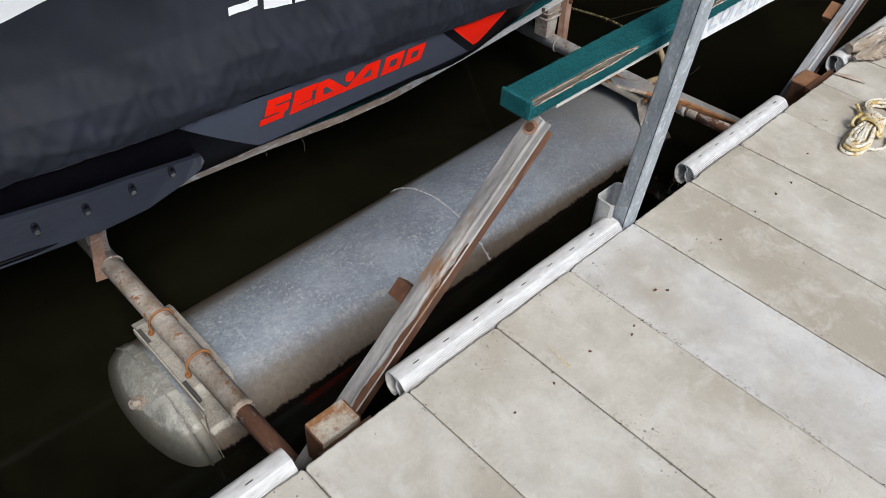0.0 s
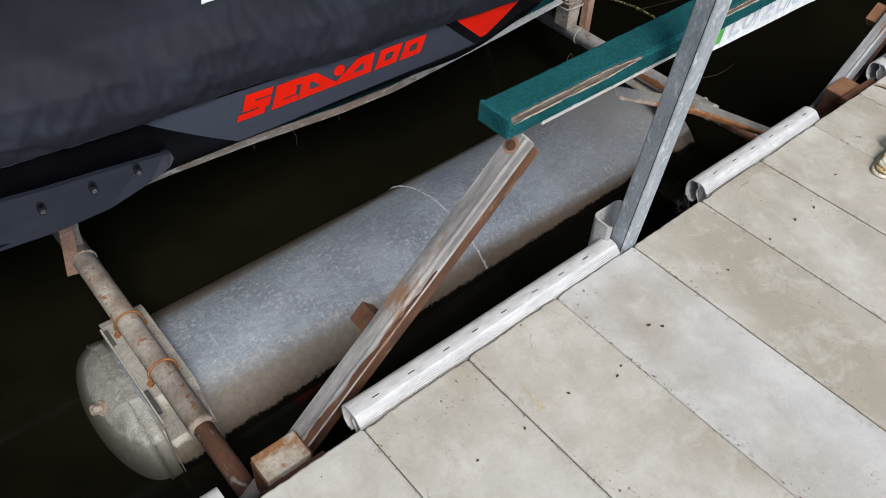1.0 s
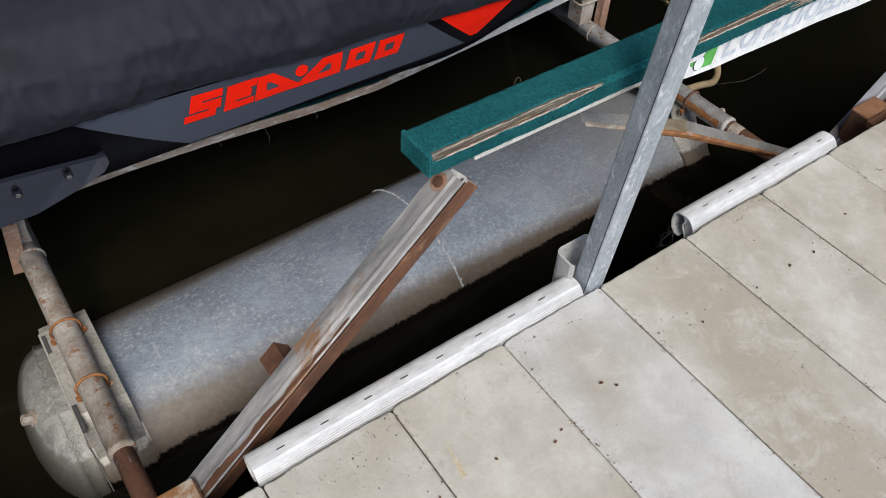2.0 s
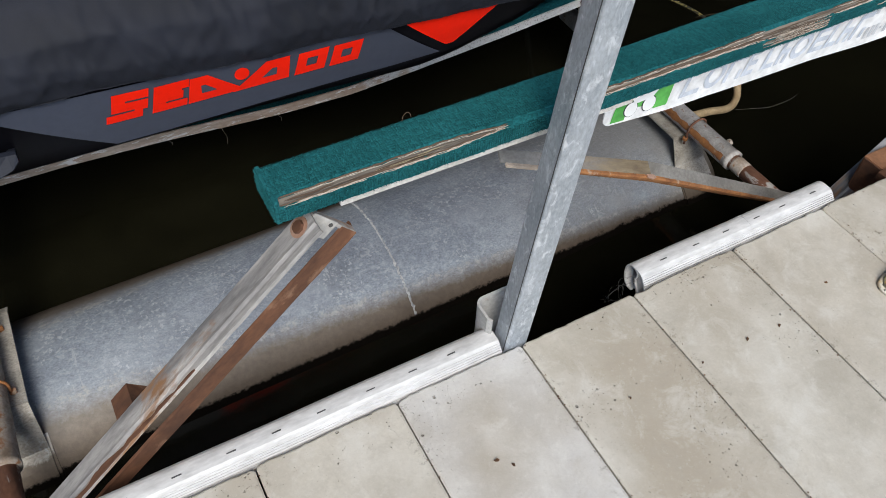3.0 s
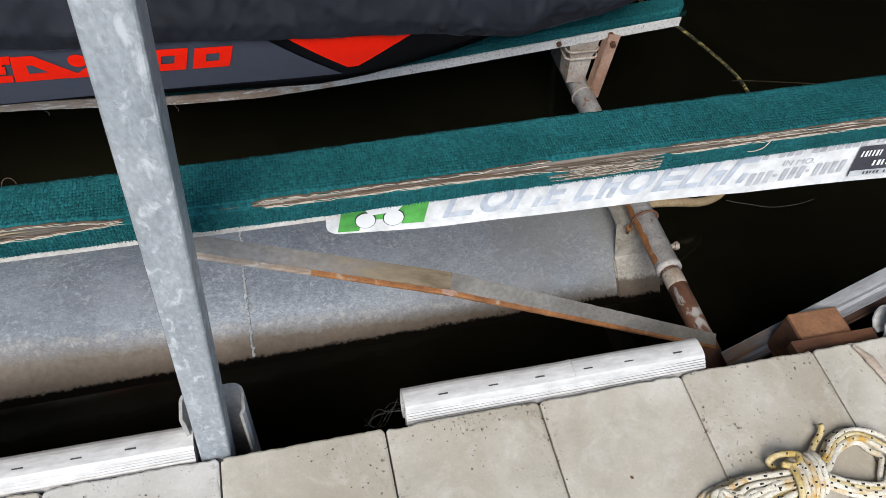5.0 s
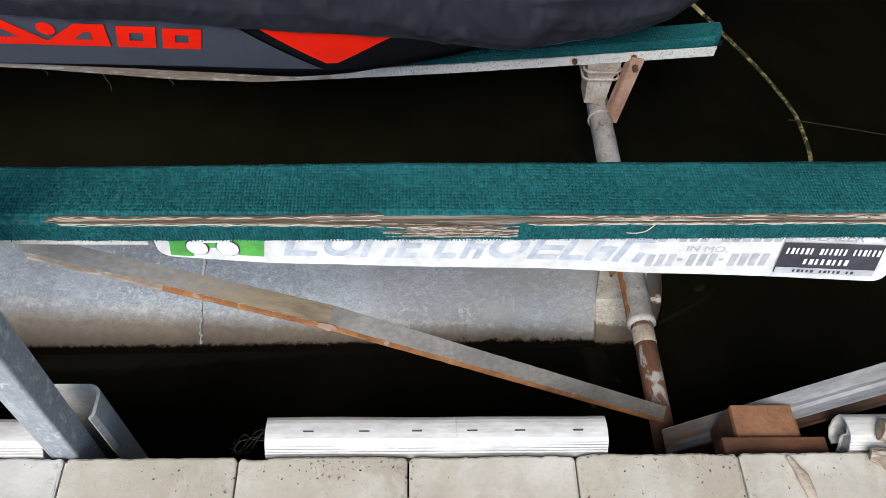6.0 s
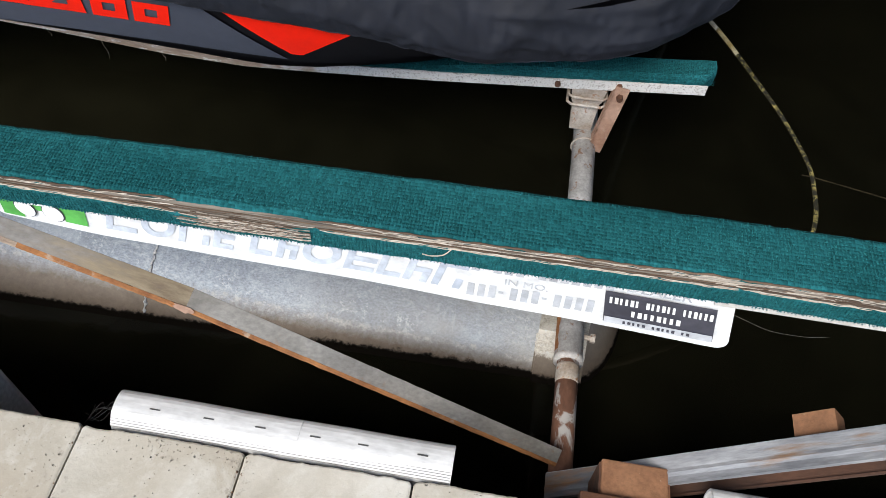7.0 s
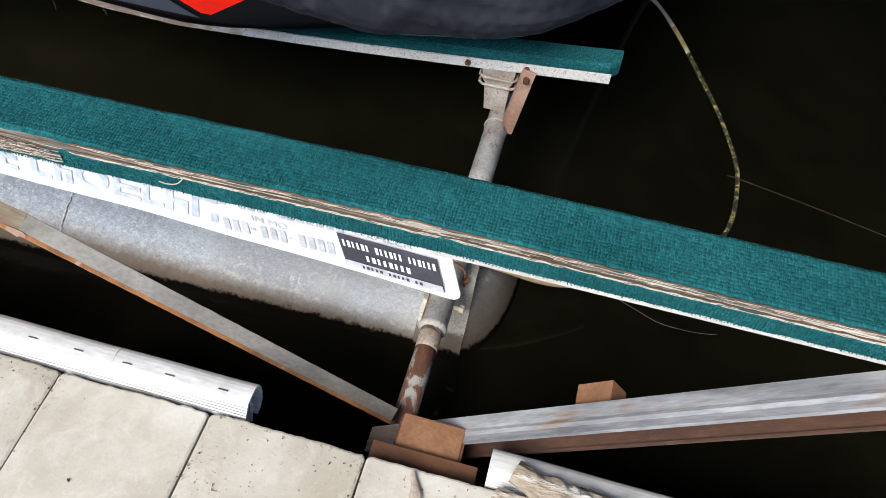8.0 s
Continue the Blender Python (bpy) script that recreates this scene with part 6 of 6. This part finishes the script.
def strand(points, mat, name="strand", r=0.0060):
    """A rope along the points, its flecks woven in at even steps."""
    bm = bmesh.new()
    rough = smooth_line(points, 12)
    lens = [0.0]
    for a, b in zip(rough, rough[1:]):
        lens.append(lens[-1] + (b - a).length)
    count = max(8, int(lens[-1] / 0.0032))
    axes = [np.interp(np.linspace(0, lens[-1], count), lens, [p[k] for p in rough]) for k in range(3)]
    line = [Vector((float(axes[0][i]), float(axes[1][i]), float(axes[2][i]))) for i in range(count)]
    rings = tube(bm, line, [r * (1 + 0.07 * math.cos(i * 2.1)) for i in range(count)], 10)
    bm.faces.ensure_lookup_table()
    start = random.randrange(7)
    for i in range(count - 1):
        for k in range(10):
            f = bm.faces[i * 10 + k]
            if ((i + start) % 9 in (0, 1) and k in (1, 6)) or ((i + start) % 9 == 5 and k in (3, 8) and (i // 9) % 3):
                f.material_index = 1
    ob = part(name, bm, mat, coil, smooth=True)
    ob.data.materials.append(M_FLECK)
    return ob


WX, WY = 0.735, -0.264
# the narrow loops on one side of the wrap
for i in range(9):
    f = i / 8
    tip = 0.536 + 0.034 * f + random.uniform(-0.008, 0.008)
    lo, hi = -0.318 + 0.040 * f + random.uniform(-0.003, 0.003), -0.236 - 0.034 * f + random.uniform(-0.003, 0.003)
    z = 0.0065 + 0.0105 * (i % 3) + 0.004 * f
    mid = (lo + hi) / 2
    strand([(WX + 0.01, WY + 0.022 - 0.004 * i, 0.024 + 0.003 * (i % 3)), (0.68, hi - 0.004, z + 0.010), (0.625, hi, z + 0.003), (tip + 0.035, hi - 0.008, z), (tip + 0.004, mid + 0.018, z), (tip + 0.002, mid - 0.012, z),
            (tip + 0.03, lo + 0.007, z), (0.615, lo + 0.002, z + 0.002), (0.67, lo + 0.014, z + 0.010), (WX + 0.01, WY - 0.020 + 0.003 * i, 0.024 + 0.003 * (i % 3))],
           M_ROPEY if i in (1, 4, 7) else M_ROPE)
# the wide open loops on the other
for i in range(7):
    f = i / 6
    far = 0.952 - 0.030 * f + random.uniform(-0.006, 0.006)
    hi, lo = -0.186 - 0.026 * f, -0.318 + 0.020 * f
    z = 0.0065 + 0.0105 * (i % 2) + 0.003 * f
    strand([(WX - 0.01, WY + 0.018 - 0.004 * i, 0.026), (0.785, -0.236 - 0.004 * i, z + 0.012), (0.835, hi - 0.012, z + 0.003), (0.885, hi, z), (far - 0.015, hi - 0.022, z), (far, -0.25, z), (far - 0.02, lo + 0.02, z), (0.88, lo, z), (0.82, lo + 0.016, z + 0.003),
            (0.78, -0.284 + 0.003 * i, z + 0.010), (WX - 0.01, WY - 0.012 + 0.003 * i, 0.026)], M_ROPEY if i == 3 else M_ROPE)
# turns of the wrap
for i in range(6):
    u = -0.026 + 0.0112 * i
    w = 0.040 + random.uniform(-0.003, 0.003)
    strand([(WX + u + 0.10 * w * math.cos(a), WY + w * math.cos(a) + 0.2 * u, 0.026 + 0.027 * math.sin(a)) for a in [math.tau * k / 12 + 0.3 for k in range(13)]], M_ROPEY if i == 0 else M_ROPE, "wrap")
strand([(0.70, -0.228, 0.010), (0.688, -0.219, 0.022), (0.705, -0.214, 0.034), (0.735, -0.224, 0.046), (0.722, -0.244, 0.050), (0.698, -0.236, 0.044)], M_ROPEY, "wrap")
strand([(0.70, -0.300, 0.030), (0.695, -0.312, 0.016), (0.72, -0.315, 0.007), (0.74, -0.300, 0.02)], M_ROPEY, "wrap")
strand([(0.60, -0.315, 0.012), (0.625, -0.333, 0.0065), (0.652, -0.350, 0.0065), (0.685, -0.352, 0.0065), (0.71, -0.342, 0.0065), (0.735, -0.335, 0.0065)], M_ROPE, "tail")
strand([(0.775, -0.222, 0.020), (0.800, -0.200, 0.014), (0.818, -0.188, 0.012), (0.826, -0.178, 0.018), (0.826, -0.170, 0.024)], M_ROPEY, "tail")

# ---- driftwood ----
def ragged(points, radii, seed, flat=1.0, rough=0.25, sides=12):
    bm = bmesh.new()
    line = smooth_line(points, 7)
    rr = [float(np.interp(i / (len(line) - 1), np.linspace(0, 1, len(radii)), radii)) for i in range(len(line))]
    rings = tube(bm, line, rr, sides)
    for ring, p in zip(rings, line):
        for v in ring:
            d = v.co - p
            k = 1 + rough * noise.noise(v.co * 38 + Vector((seed, 0, 0))) + rough * 0.6 * noise.noise(v.co * 90 + Vector((0, seed, 0)))
            v.co = p + Vector((d.x * k, d.y * k, d.z * k * flat))
            v.co.z = max(v.co.z, 0.003)
    return bm


bm = ragged([(1.18, 0.028, 0.034), (1.26, 0.002, 0.034), (1.36, -0.008, 0.042), (1.54, -0.05, 0.05)], [0.020, 0.030, 0.028, 0.033], 3.0)
drift = part("driftwood_branch", bm, M_BARK, None, smooth=False)
tagged(drift, "grey barked driftwood branch lying on the dock edge", "driftwood")
bm = ragged([(1.155, -0.012, 0.018), (1.24, -0.045, 0.022), (1.36, -0.085, 0.022), (1.5, -0.11, 0.02)], [0.012, 0.034, 0.038, 0.02], 8.0, 0.55, 0.4)
tagged(part("driftwood_chunk", bm, M_BARK, None), "split tan piece of driftwood on concrete planks", "driftwood")
bm = ragged([(1.005, -0.012, 0.006), (1.02, -0.05, 0.007), (1.028, -0.085, 0.006), (1.03, -0.12, 0.005)], [0.004, 0.010, 0.009, 0.003], 5.0, 0.6)
tagged(part("driftwood_splinter", bm, M_TAN, None), "small pale splinter of wood on concrete", "driftwood")

# ---- crumbs of leaf on the dock ----
for i, (x, y) in enumerate(((-0.674, -0.264), (-0.494, -0.212), (0.149, -0.225), (-0.8, -0.225), (-0.175, -0.223), (-0.943, -0.228), (-1.077, -0.221), (0.240, -0.230), (0.019, -0.226), (-0.47, -0.235), (-0.645, -0.25), (0.43, -0.19))):
    bm = bmesh.new()
    r = random.uniform(0.0018, 0.0036)
    a = random.uniform(0, 3)
    pts = [(r * 1.6, 0, 0.001), (r * 0.5, r * 0.7, 0.003), (-r * 0.8, r * 0.5, 0.002), (-r * 1.5, -r * 0.1, 0.001), (-r * 0.2, -r * 0.7, 0.004), (r * 0.8, -r * 0.5, 0.001)]
    top = [bm.verts.new((x + px * math.cos(a) - py * math.sin(a), y + px * math.sin(a) + py * math.cos(a), pz + 0.0025)) for px, py, pz in pts]
    low = [bm.verts.new((v.co.x, v.co.y, 0.0005)) for v in top]
    bm.faces.new(top)
    bm.faces.new(low[::-1])
    for k in range(6):
        bm.faces.new((top[k], low[k], low[(k + 1) % 6], top[(k + 1) % 6]))
    tagged(part("leaf_crumb", bm, M_CRUMB), "dry brown crumb of leaf on the concrete", "leaf", "leaf crumbs on the dock")

# grit in the joints
vs, fs = [], []
for i in range(420):
    if i < 26:
        x, y = -2 * PLANK + random.gauss(0, 0.006), -0.24 - abs(random.gauss(0, 0.08))
    else:
        x, y = PLANK * random.randrange(-6, 5) + random.gauss(0, 0.005), -random.uniform(0.005, 1.1)
    r = random.uniform(0.0008, 0.0024)
    k = len(vs)
    for q in range(5):
        a = q * math.tau / 5 + i
        vs.append((x + r * math.cos(a) * random.uniform(0.6, 1.3), y + r * math.sin(a) * random.uniform(0.6, 1.3), 0.0004))
    vs.append((x, y, 0.0004 + r * 0.8))
    fs += [(k + q, k + (q + 1) % 5, k + 5) for q in range(5)]
me = bpy.data.meshes.new("joint_grit")
me.from_pydata(vs, [], fs)
me.materials.append(M_CRUMB)
tagged(new("joint_grit", me), "dark crumbs of leaf and soil along the plank joints", "grit", kind="stuff")
# a rust streak on one plank
bm = bmesh.new()
left, right = [], []
for i in range(15):
    t = i / 14
    w = (0.0015 + 0.0065 * t ** 2) * (1 + 0.4 * noise.noise((t * 9, 2, 2)))
    x, y = -0.864 - 0.013 * t, -0.138 - 0.082 * t
    left.append(bm.verts.new((x - w, y, 0.0024)))
    right.append(bm.verts.new((x + w, y, 0.0024)))
for i in range(14):
    bm.faces.new((left[i], left[i + 1], right[i + 1], right[i]))
part("rust_streak", bm, M_STAIN, dock, "faint orange rust streak")
# ---- floating rope ----
mooring = thing("mooring_rope", (1.354, 2.403, WATER), "mooring rope, cream above and mossy yellow on the water", "rope")
line = smooth_line([(1.12, 1.75, 0.12), (1.2, 2.1, -0.2), (1.30, 2.36, -0.54), (1.354, 2.403, WATER), (1.461, 2.23, WATER), (1.578, 1.976, WATER), (1.66, 1.783, WATER), (1.725, 1.573, WATER), (1.735, 1.436, WATER), (1.715, 1.27, WATER), (1.63, 1.079, WATER), (1.558, 0.927, WATER - 0.03)], 10)
girth = [0.0135 - 0.0058 * min(1.0, k / 62) for k in range(len(line))]
for first, last, mat, note in ((0, 40, M_DRYROPE, "dry cream length of rope"), (39, 46, M_ROPEY, "yellowed length of rope"), (45, len(line), M_WETROPE, "mossy yellow length of rope")):
    bm = bmesh.new()
    tube(bm, line[first:last], girth[first:last], 10)
    part("length", bm, mat, mooring, note, smooth=True)

# a sunken rope laid at the surface, its dimness put into the colour
bm = bmesh.new()
tube(bm, smooth_line([(1.70, 1.50, WATER), (1.745, 1.494, WATER + 0.001), (1.915, 1.458, WATER + 0.001), (2.08, 1.42, WATER), (2.4, 1.34, WATER - 0.002)], 8), 0.0026, 8)
tagged(part("slack_rope", bm, M_SUNKROPE, None, smooth=True), "slack sunken rope, drawn at the surface in the dim brown of murky water", "rope")
bm = bmesh.new()
tube(bm, smooth_line([(1.36, 0.91, WATER - 0.001), (1.405, 0.885, WATER), (1.457, 0.864, WATER + 0.0005), (1.525, 0.839, WATER + 0.0005), (1.592, 0.834, WATER + 0.0005), (1.658, 0.838, WATER + 0.0005), (1.725, 0.853, WATER - 0.001)], 8), 0.0006, 6)
tagged(part("floating_line", bm, M_BRACE, None, smooth=True), "thin grey fishing line afloat on dark water", "fishing line")
tangle = thing("line_tangle", (0.03, 0.05, -0.04), "wispy grey tangle of old fishing line at the bumper's end", "fishing line")
for i in range(6):
    bm = bmesh.new()
    pts = [(0.045 - 0.075 * t + random.uniform(-0.008, 0.008), 0.045 + random.uniform(-0.025, 0.025), -0.02 - 0.05 * t + random.uniform(-0.012, 0.012)) for t in (0, 0.35, 0.7, 1.0)]
    tube(bm, smooth_line(pts, 6), 0.0002, 5)
    part("wisp", bm, M_SLOT, tangle)

# ---- concrete planks ----
def plank_mesh(seed):
    bm = bmesh.new()
    w, t = PLANK - 0.0035, 0.055
    across = [0.0, 0.0012, 0.003] + [0.006 + (w - 0.012) * i / 60 for i in range(61)] + [w - 0.003, w - 0.0012, w]
    down = [-2.55] + [-1.30 + 1.28 * i / 96 for i in range(97)]
    cols = []
    for x in across:
        chip = 0.004 * abs(noise.noise((x * 30, seed, 0))) + 0.003 * abs(noise.noise((x * 110, seed, 2))) + 0.006 * max(0, noise.noise((x * 16, seed, 4)) - 0.15)
        e = min(x, w - x)
        side = 1 if x < w / 2 else -1
        corner = 0.007 * max(0, 1 - e / 0.009) ** 2
        edge = 0.0022 * max(0, 1 - e / 0.004)
        y0 = -chip - corner
        top = []
        for y in down:
            # small chips along the joint
            bite = 0.0022 * abs(noise.noise((y * 32, seed, side))) + 0.0040 * max(0, noise.noise((y * 75, seed, side + 5)) - 0.25)
            top.append((x + side * bite * max(0, 1 - e / 0.006), y, -edge))
        cols.append([bm.verts.new(p) for p in [(x, -2.55, -t)] + top + [(x, y0 - 0.005, -edge), (x, y0 - 0.0015, -0.0020 - edge), (x, y0, -0.008), (x, -0.002, -t)]])
    m = len(cols[0])
    for a, b in zip(cols, cols[1:]):
        for j in range(m):
            bm.faces.new((a[j], b[j], b[(j + 1) % m], a[(j + 1) % m]))
    bm.faces.new(cols[0])
    bm.faces.new(cols[-1][::-1])
    bmesh.ops.recalc_face_normals(bm, faces=bm.faces)
    me = bpy.data.meshes.new("plank")
    bm.to_mesh(me)
    bm.free()
    me.materials.append(M_CONC)
    return me


PLANKS = [plank_mesh(7.3 * k + 1) for k in range(4)]
TINT = {-5: (0.55, 0.54, 0.50), -4: (0.57, 0.555, 0.50), -3: (0.53, 0.50, 0.435), -2: (0.61, 0.62, 0.64), -1: (0.46, 0.425, 0.355), 0: (0.50, 0.47, 0.405), 1: (0.48, 0.44, 0.37), 2: (0.45, 0.415, 0.345), 3: (0.49, 0.46, 0.40)}
for k in range(-10, 13):
    ob = new("plank", PLANKS[k % 4])
    ob.color = (*TINT.get(k, (0.54, 0.515, 0.46)), 1)
    ob.parent = dock
    ob.location = (k * PLANK + 0.00175, random.uniform(-0.003, 0.003), random.uniform(-0.0015, 0.0015))
